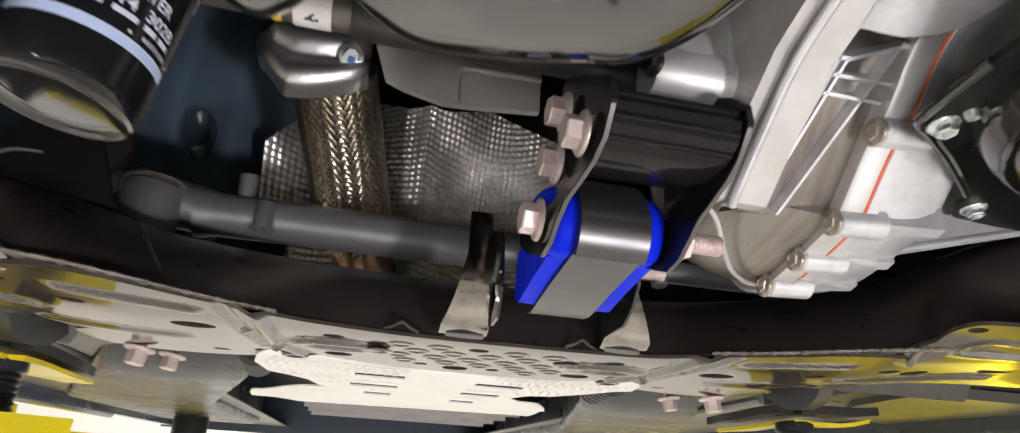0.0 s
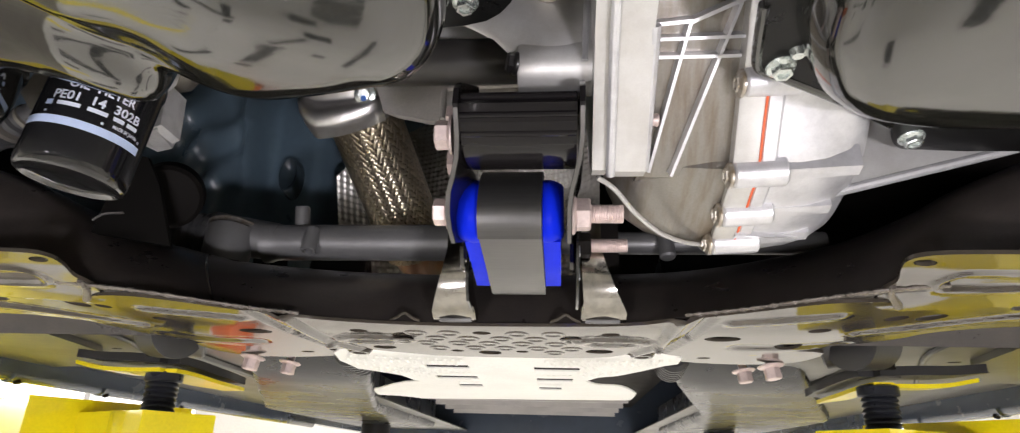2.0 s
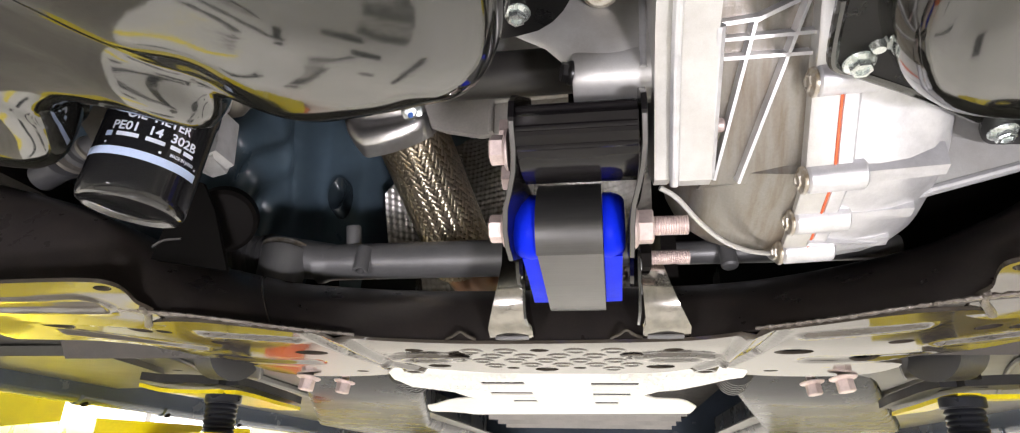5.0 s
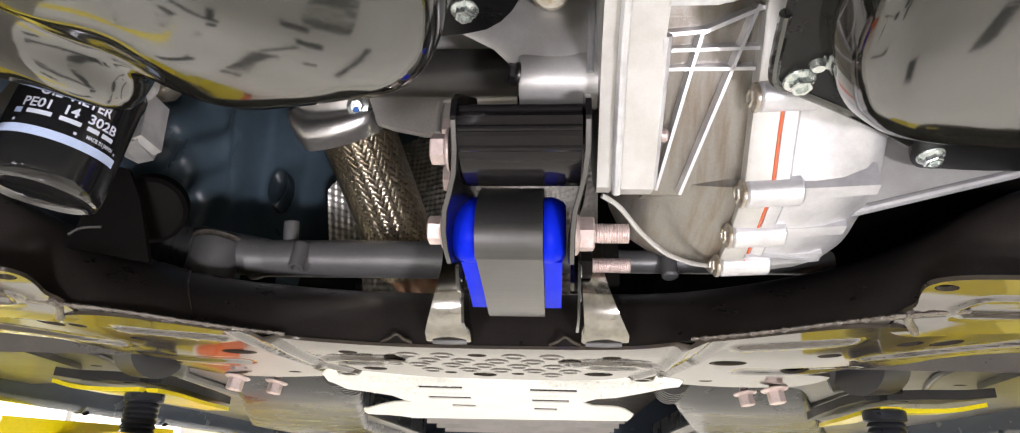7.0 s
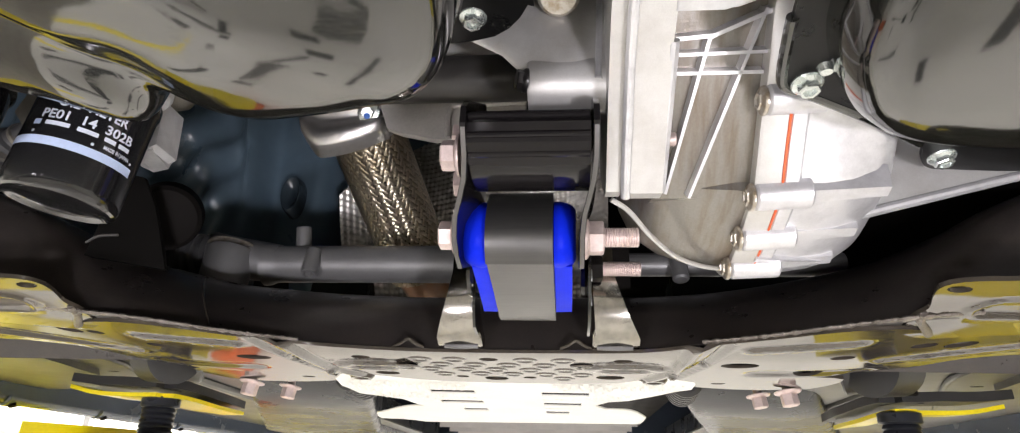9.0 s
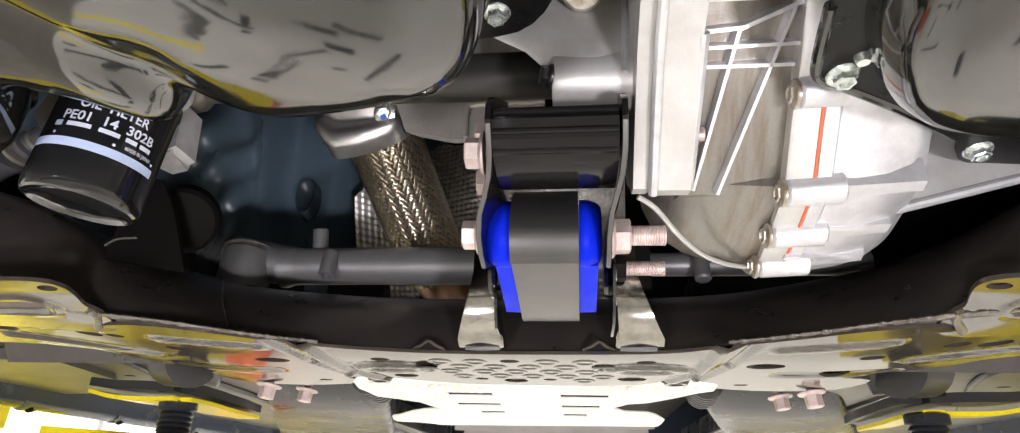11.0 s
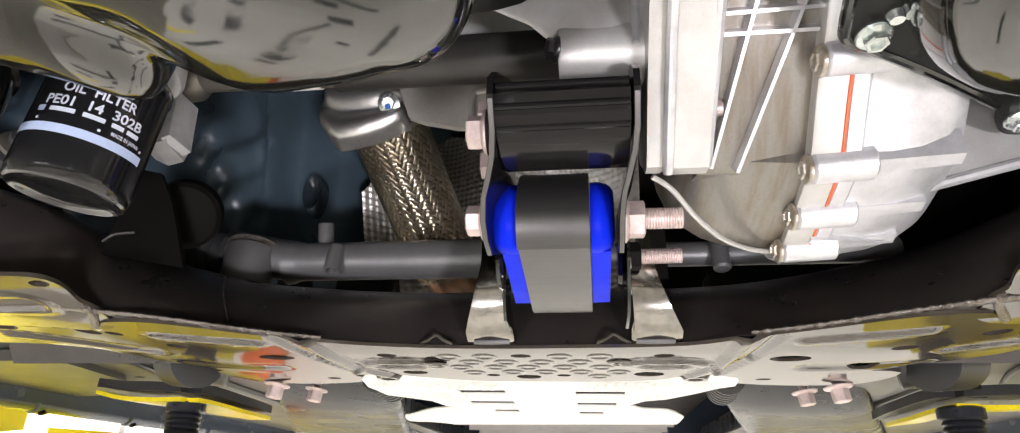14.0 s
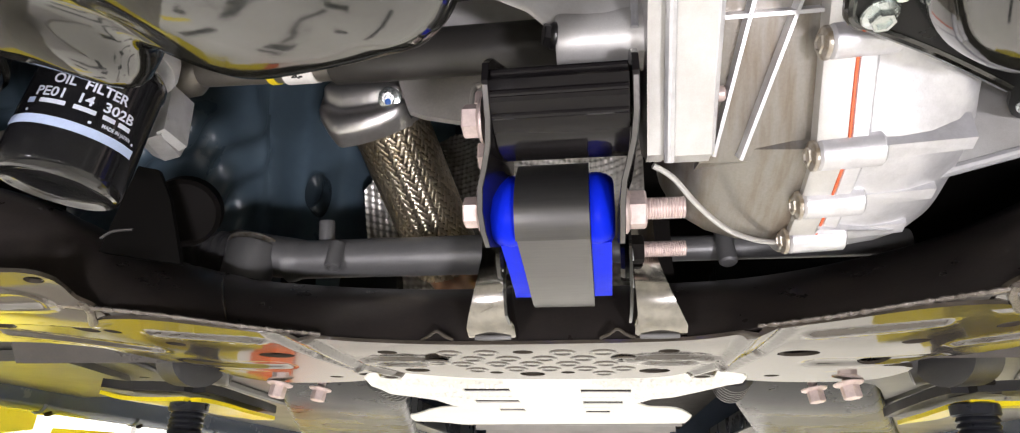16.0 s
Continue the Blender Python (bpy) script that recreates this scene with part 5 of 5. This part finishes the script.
# ---- car body above and behind ----
car = thing("car_body", (0, 1.4, 1.60), "underside of a raised car with grey floor pan and blue-grey bulkhead", "car")
rings = []
for z in [1.66 + 0.0135 * q for q in range(26)] + [2.05, 2.2]:
    ring = []
    for k in range(121):
        x = -0.80 + 0.64 * k / 120
        y = 0.785 + 0.028 * math.tanh((x + 0.392) / 0.012) + 0.03 * (1.98 - z) - 0.03 * math.sin(min(1, max(0, (x + 0.39) / 0.23)) * math.pi)
        y -= 0.30 * max(0, -0.43 - x) - 0.06 * smooth_step(-0.31, -0.245, x)
        fold = 0.012 * math.sin((x + 0.5 * z) * 60) + 0.008 * math.sin((x - 0.8 * z) * 95)
        y += fold * smooth_step(-0.40, -0.44, x) + 0.0025 * math.sin(x * 30 + z * 14)
        y -= 0.012 * math.exp(-((x + 0.397 + 0.10 * (z - 1.85)) / 0.008) ** 2)
        ring.append((x, y, z))
    rings.append(ring)
part("bulkhead", loft(rings, closed=False), BODY_BLUE, car, "blue-grey painted bulkhead with a vertical crease", 60)
plug = [[(-0.336 + 0.015 * k * math.cos(a), 0.774 + dy, 1.880 + 0.028 * k * math.sin(a)) for a in [2 * math.pi * q / 28 for q in range(28)]] for k, dy in ((1.15, 0.02), (1.05, -0.002), (0.95, -0.006), (0.8, -0.005), (0.55, 0.003), (0.2, 0.005))]
part("oval_plug", loft(plug), surface("dark_blue_plug", (0.035, 0.05, 0.062), 0.2, coat=0.3), car, "dark oval plug in the bulkhead", 50)
# Black in place of body paint, for the shade seen past the shield.
part("bulkhead_right", box(-0.17, 0.85, 0.96, 0.97, 1.665, 2.2), DULL_BLACK, car)
for s in (-1, 1):
    x0, x1 = (0.40, 0.86)
    a, b = sorted((s * x0, s * x1))
    pan_holes = [ellipse(s * 0.56, 0.98, 0.022, 0.012, 16), ellipse(s * 0.47, 1.12, 0.02, 0.012, 16), ellipse(s * 0.66, 1.3, 0.02, 0.014, 16), ellipse(s * 0.62, 0.88, 0.009, 0.006, 12)]
    out = [(a, 0.70), (b, 0.70), (b, 3.2), (a, 3.2)]
    part("floor_panel", pierced(out, pan_holes, lambda x, y: 1.634 + 0.01 * max(0, 0.9 - y), lambda x, y: 1.638 + 0.01 * max(0, 0.9 - y)), BODY_GREY, car, "grey coated floor panel with drain holes")
    part("sill", box(min(s * 0.86, s * 0.90), max(s * 0.86, s * 0.90), 0.62, 3.2, 1.605, 1.75, 0.01), SILL_BLUE, car, "dark blue painted sill edge")
    pipe_run = part("sill_pipe", tube([(s * 0.875, 0.62, 1.607), (s * 0.878, 1.2, 1.604), (s * 0.88, 2.4, 1.604)], 0.0125, 14), SILL_BLUE, car, "slate blue pipe along the sill")
    for cy in (0.80, 0.99, 1.22, 1.50):
        part("pipe_clip", lathe([(0.0128, -0.016), (0.0165, -0.014), (0.0165, 0.014), (0.0128, 0.016)], facing((s * 0.8765, cy, 1.6055), (0, 1, 0)), 18), SILL_BLUE, pipe_run, "clip round the pipe")
        part("clip_screw", lathe([(0.004, -0.004), (0.006, -0.003), (0.006, 0.004)], facing((s * 0.868, cy, 1.592), (0.4 * s, 0, 1)), 12), DULL_BLACK, pipe_run)
    part("body_plug", lathe([(0.0, -0.006), (0.012, -0.006), (0.017, -0.003), (0.019, 0.001)], Matrix.Translation((s * 0.655, 0.80, 1.635)), 20), BODY_GREY, car, "round grey body plug")
    part("panel_step", soften(loft([[(s * 0.60, 0.70, z), (s * 0.86, 0.70, z), (s * 0.86, 1.05, z), (s * 0.74, 1.02, z), (s * 0.63, 0.86, z)] for z in (1.626, 1.636)]), 0.006, 3), BODY_GREY, car, "raised stiffening panel")
    part("panel_seam", tube([(s * 0.535, 0.70, 1.634), (s * 0.548, 0.80, 1.633), (s * 0.60, 0.93, 1.633), (s * 0.70, 1.15, 1.633)], 0.004, 8), DARK_BODY, car, "dark sealed seam")
    part("floor_bead", tube([(s * 0.50, 0.86, 1.634), (s * 0.52, 1.2, 1.633), (s * 0.52, 2.4, 1.633)], 0.010, 10), BODY_GREY, car)
    # boxed rail behind the subframe, curved at its front end
    rings = []
    for k in range(25):
        y = 0.80 + 1.8 * (k / 24) ** 2.2
        z = 1.611 + 0.055 * (1 - smooth_step(0.79, 1.08, y))
        f = max(0.0, y - 0.86)
        xi, xo = 0.212 + 0.26 * min(f, 0.9), 0.400 + 0.42 * min(f, 0.9)
        rings.append([(s * xi, y, z + 0.10), (s * xi, y, z + 0.014), (s * (xi + 0.005), y, z + 0.005), (s * (xi + 0.016), y, z), (s * (xo - 0.016), y, z), (s * (xo - 0.005), y, z + 0.004), (s * xo, y, z + 0.014), (s * xo, y, z + 0.10)])
    part("rail", loft(rings), RAIL, car, "smooth dark grey box rail with a rounded nose", 50)
    # wheel-arch liner and lower arm bush
    part("inner_liner", soften(loft([[(s * 0.50, 0.62, 1.655), (s * 0.86, 0.62, 1.69), (s * 0.86, 0.74, 1.64), (s * 0.50, 0.74, 1.632)], [(s * 0.50, 0.62, 1.75), (s * 0.86, 0.62, 1.75), (s * 0.86, 0.74, 1.75), (s * 0.50, 0.74, 1.75)]]), 0.01), BODY_GREY, car, "grey inner panel")
    part("splash_panel", box(min(s * 0.62, s * 0.88), max(s * 0.62, s * 0.88), -0.7, 0.66, 1.80, 1.83), DULL_BLACK, car)
    part("wing", box(min(s * 0.88, s * 0.92), max(s * 0.88, s * 0.92), -0.75, 0.64, 1.78, 2.35, 0.01), SILL_BLUE, car)
    part("body_side", box(min(s * 0.90, s * 0.93), max(s * 0.90, s * 0.93), 0.62, 3.2, 1.75, 3.0, 0.01), SILL_BLUE, car)
part("bonnet", box(-0.93, 0.93, -0.75, 0.9, 2.35, 2.38), DULL_BLACK, car, "dark inside of the bonnet")
part("nose", box(-0.93, 0.93, -0.80, -0.72, 1.60, 2.38, 0.01), DULL_BLACK, car)
part("roof", box(-0.93, 0.93, 0.9, 3.2, 2.98, 3.0), SILL_BLUE, car)
part("tail", box(-0.93, 0.93, 3.2, 3.24, 1.60, 3.0), SILL_BLUE, car)
# Blackened roof sheet: the shade seen through the shield's notches, as colour.
part("tunnel_top", box(-0.40, 0.40, 0.97, 3.2, 1.76, 1.78), DULL_BLACK, car)

# radiator tray behind the camera's back
tray = thing("front_tray", (0, -0.55, 1.62), "plain black splash tray under the nose", "splash tray")
part("tray_panel", box(-0.86, 0.86, -0.72, -0.36, 1.62, 1.632, 0.004), DULL_BLACK, tray)

# ---- tunnel shield ----
tunnel = thing("tunnel_heat_shield", (0, 0.9, 1.6), "bright silver tunnel heat shield with rows of cooling slots", "heat shield")
TS = rounded([(-0.205, 0.70), (-0.165, 0.652), (-0.115, 0.677), (0.0, 0.681), (0.115, 0.677), (0.172, 0.652), (0.214, 0.70), (0.20, 0.745), (0.150, 0.83), (0.108, 0.90)], 2) + rounded([(0.125, 0.925), (0.165, 0.965), (0.195, 1.03), (0.195, 1.13), (0.17, 1.17)], 3) \
    + rounded([(-0.20, 1.20), (-0.26, 1.15), (-0.262, 1.08), (-0.225, 1.01), (-0.165, 0.955)], 3) + rounded([(-0.145, 0.93), (-0.165, 0.88), (-0.205, 0.80), (-0.214, 0.75)], 2)
slots = []
for y, x0, x1 in ((0.778, -0.106, -0.048), (0.885, -0.112, -0.05), (0.98, -0.092, -0.054), (0.785, 0.037, 0.097), (0.895, 0.036, 0.089), (1.0, 0.036, 0.072)):
    slots.append([(x0, y - 0.015), (x1, y - 0.015), (x1, y + 0.013), (x0, y + 0.013)])
for y, x0, x1 in ((0.83, -0.108, -0.05), (0.93, -0.085, -0.05), (0.84, 0.037, 0.09), (0.945, 0.036, 0.075)):
    n = 7
    for k in range(n):
        xa = x0 + (x1 - x0) * k / n
        slots.append([(xa, y - 0.005), (xa + (x1 - x0) / n * 0.6, y - 0.005), (xa + (x1 - x0) / n * 0.6, y + 0.005), (xa, y + 0.005)])
tz = lambda x, y: 1.601 + 0.0055 * smooth_step(0.735, 0.69, y) - 0.01 * max(0, y - 0.9) + 0.0018 * math.sin(y * 60) * (1 if abs(x) > 0.12 else 0.2)
part("shield_sheet", pierced(TS, slots, tz, lambda x, y: tz(x, y) + 0.002), TUNNEL, tunnel, "bright silver sheet with slots", 30)
emboss = bmesh.new()
for row in range(11):
    for col in range(17):
        ex, ey = -0.198 + 0.0105 * col + 0.003 * (row % 2), 0.706 + 0.0165 * row + 0.0012 * col
        for mx in (ex, 0.004 - ex):
            if all(inside(mx + a, ey + b, TS) for a in (-0.010, 0.010) for b in (-0.008, 0.012)) and ex < -0.045 - 0.0065 * row and not any(inside(mx + a, ey + b, h) for h in slots for a in (-0.005, 0.005) for b in (-0.006, 0.006)):
                loft([[(mx + r * math.cos(a), ey + 1.5 * r * math.sin(a), tz(mx, ey) + h) for a in [math.pi / 3 * q for q in range(6)]] for r, h in ((0.0034, 0.0002), (0.0024, -0.0012), (0.0008, -0.0017))], bm=emboss)
tagged(part("embossing", emboss, TUNNEL, tunnel, "rows of small stamped bumps"), kind="stuff")
# Black sheet stands in for shade inside the tunnel.
part("tunnel_shade_sheet", box(-0.245, 0.245, 1.21, 2.6, 1.70, 1.72), DULL_BLACK, tunnel, "black sheet that paints the dark of the tunnel behind the shield")
for k in range(4):
    part("brace", soften(loft([[(-0.2, 1.22 + k * 0.12, 1.600), (0.2, 1.22 + k * 0.12, 1.600), (0.2, 1.27 + k * 0.12, 1.604), (-0.2, 1.27 + k * 0.12, 1.604)], [(-0.2, 1.22 + k * 0.12, 1.612), (0.2, 1.22 + k * 0.12, 1.612), (0.2, 1.27 + k * 0.12, 1.612), (-0.2, 1.27 + k * 0.12, 1.612)]]), 0.003), PRESSED, tunnel, "ribbed grey brace")
for s in (-1, 1):
    part("side_bellows", lathe(sum([[(0.016, k * 0.02), (0.022, k * 0.02 + 0.006), (0.022, k * 0.02 + 0.012), (0.016, k * 0.02 + 0.019)] for k in range(6)], []), facing((s * 0.222, 0.80, 1.625), (0.1 * s, 1, 0)), 20), RUBBER, tunnel, "dark ribbed sleeve")

# ---- lower control arms ----
for s in (-1, 1):
    ca = thing("control_arm", (s * 0.45, 0.66, 1.63), "black pressed lower control arm with a rubber bush", "control arm", "lower control arms")
    part("arm_shell", tube([(s * 0.36, 0.69, 1.642), (s * 0.46, 0.64, 1.648), (s * 0.62, 0.60, 1.655)], [0.022, 0.02], 14), SATIN_BLACK, ca)
    part("bush", lathe([(0.018, -0.02), (0.026, -0.018), (0.026, 0.018), (0.018, 0.02)], facing((s * 0.415, 0.69, 1.627), (s * 0.8, 0.5, 0.1)) @ Matrix.Diagonal((1.3, 1.3, 1.3, 1)), 26), RUBBER, ca, "black rubber bush")
    part("bush_sleeve", lathe([(0.028, -0.014), (0.030, -0.012), (0.030, 0.03), (0.028, 0.032)], facing((s * 0.395, 0.72, 1.63), (s * 0.8, -0.4, 0.1)), 26), BODY_GREY if s < 0 else SATIN_BLACK, ca, "light grey bush sleeve" if s < 0 else "black bush sleeve")
    part("pivot_bolt", rod((s * 0.45, 0.74, 1.602), (s * 0.45, 0.74, 1.66), 0.02, 18), DULL_BLACK, ca)

# ---- dark things at the left of the engine ----
mountplate = thing("side_bracket", (-0.27, 0.37, 1.63), "flat black bracket with a scratched shiny edge", "bracket")
WP = [(-0.335, 1.748), (-0.314, 1.743), (-0.296, 1.714), (-0.272, 1.655), (-0.35, 1.668)]
part("plate", soften(loft([[(x, 0.44, z) for x, z in WP], [(x, 0.445, z) for x, z in WP]]), 0.0012), surface("matt_black_bracket", (0.006, 0.0055, 0.005), 0.6, ior=1.15), mountplate)
part("scratched_edge", tube([(-0.350, 0.438, 1.679), (-0.340, 0.438, 1.685), (-0.322, 0.438, 1.686)], 0.0012, 6), EDGE_STEEL, mountplate)
axle = thing("axle_joint", (-0.36, 0.56, 1.75), "round drive axle joint with a shiny face and black seal", "axle joint")
part("seal", lathe([(0.024, 0.0), (0.029, -0.001), (0.033, -0.006), (0.034, -0.03)], facing((-0.327, 0.50, 1.727), (0.45, -0.75, -0.5)), 36), DULL_BLACK, axle, "black rubber seal ring")
part("face", lathe([(0.004, -0.004), (0.012, -0.005), (0.019, -0.008), (0.0215, -0.006), (0.0238, -0.010), (0.0238, -0.02)], facing((-0.327, 0.50, 1.727), (0.45, -0.75, -0.5)), 32), surface("bluish_polished_steel", (0.10, 0.14, 0.16), 0.38, metal=0.9, grain=120, stain=60, stain_amount=0.6, bump=0.15, bump_distance=0.001), axle, "shiny bluish face")

# ---- two-post lift ----
for s in (-1, 1):
    lift = thing("vehicle_lift", (s * 1.60, 1.42, 0), "yellow two-post vehicle lift side with a screw pad", "vehicle lift", "lift sides")
    part("column", box(min(s * 1.56, s * 1.80), max(s * 1.56, s * 1.80), 1.25, 1.60, 0.0, 3.4, 0.02), PRESSED, lift, "grey steel column")
    part("carriage", box(min(s * 1.50, s * 1.558), max(s * 1.50, s * 1.558), 1.22, 1.63, 1.22, 1.95, 0.012), YELLOW, lift, "yellow sliding carriage")
    part("base_plate", box(min(s * 1.35, s * 1.85), max(s * 1.35, s * 1.85), 1.05, 1.8, 0.0, 0.03, 0.005), PRESSED, lift)
    px, py = s * 0.458, 0.765
    d = Vector((s * 1.55 - px, 1.40 - py, 0)).normalized()
    n = Vector((-d.y, d.x, 0))

    def beam(a, b, w, z0, z1, bevel=0.004):
        c = [Vector((px, py, 0)) + d * a + n * w, Vector((px, py, 0)) + d * b + n * w, Vector((px, py, 0)) + d * b - n * w, Vector((px, py, 0)) + d * a - n * w]
        return soften(loft([[(v.x, v.y, z0) for v in c], [(v.x, v.y, z1) for v in c]]), bevel)

    part("inner_arm", beam(-0.06, 0.5, 0.048, 1.478, 1.532), YELLOW, lift, "yellow inner arm")
    part("outer_arm", beam(0.11, 1.26, 0.11, 1.462, 1.549), YELLOW, lift, "yellow outer arm sleeve")
    q0, q1 = Vector((s * 0.62, 2.45, 0)), Vector((s * 1.58, 1.5, 0))
    dd = (q1 - q0).normalized()
    nn = Vector((-dd.y, dd.x, 0)) * 0.07
    part("rear_arm", soften(loft([[(v.x, v.y, z) for v in (q0 + nn, q1 + nn, q1 - nn, q0 - nn)] for z in (1.46, 1.54)]), 0.006), YELLOW, lift, "yellow rear arm")
    part("rear_pad", lathe([(0.05, 0), (0.055, 0.004), (0.055, 0.08), (0.05, 0.09)], Matrix.Translation((s * 0.64, 2.44, 1.54)), 24), RUBBER, lift)
    part("arm_nose", lathe([(0.05, 0), (0.052, 0.004), (0.052, 0.05), (0.05, 0.054)], Matrix.Translation((px, py, 1.478)), 28), YELLOW, lift)
    part("screw", threaded((px, py, 1.52), (px, py, 1.578), 0.0205, 0.0062, 0.0018, 28), THREAD, lift, "oily black threaded screw")
    part("screw_head", lathe([(0.022, 0), (0.0235, 0.002), (0.0235, 0.012), (0.02, 0.014)], Matrix.Translation((px, py, 1.572)), 24), THREAD, lift)
    # two-winged cradle: yellow dished plates with thick rubber faces
    for wx, wy, dip, climb in ((0.132, 0.016, 0.004, 1.0), (-0.006, 0.185, 0.002, -0.35)):
        way = Vector((s * wx, wy, 0))
        side = Vector((-way.y, way.x, 0)).normalized()
        for name, z0, rise, t, mt, lab, b0, b1, half in (("cradle", 1.5835, 0.011, 0.005, YELLOW, "yellow dished cradle plate", -0.10, 0.97, 0.028), ("rubber_pad", 1.5915, 0.010, 0.011, RUBBER, "thick black rubber cradle face", -0.06, 1.0, 0.025)):
            rings = []
            for k in range(17):
                a = b0 + (b1 - b0) * k / 16
                c = Vector((px, py, 0)) + way * a
                h = side * ((half if s < 0 or name == "rubber_pad" else 0.012) - 0.010 * smooth_step(0.55, 1.0, a))
                zz = z0 + climb * rise * max(0.0, a) ** 1.5 + (0.004 if name == "rubber_pad" else -dip * math.sin(math.pi * max(0.0, min(1.0, a)))) * (1 - 0.5 * max(0.0, a)) + 0.0006 * math.sin(9 * a + wx * 40)
                rings.append([(c.x - h.x, c.y - h.y, zz), (c.x + h.x, c.y + h.y, zz), (c.x + h.x, c.y + h.y, zz + t), (c.x - h.x, c.y - h.y, zz + t)])
            part(name, soften(loft(rings), 0.0014, 2, 60), mt, lift, lab, 40)
    # small unseen lamp clipped to the column, added to brighten the arms
    clip = thing("added_arm_light", (s * 1.44, 1.03, 1.64), "unseen small LED lamp clipped to the yellow lift column, added to brighten the arms", "work light", "column lights")
    aim = look((s * 1.40, 1.02, 1.67), (s * 0.62, 0.86, 1.53))
    part("lamp_head", soften(loft([[aim @ Vector((sx * 0.06, sy * 0.03, z)) for sx, sy in ((-1, -1), (1, -1), (1, 1), (-1, 1))] for z in (0.004, 0.04)]), 0.005), DULL_BLACK, clip)
    part("clamp_arm", rod((s * 1.44, 1.03, 1.67), (s * 1.56, 1.26, 1.67), 0.012), DULL_BLACK, clip)
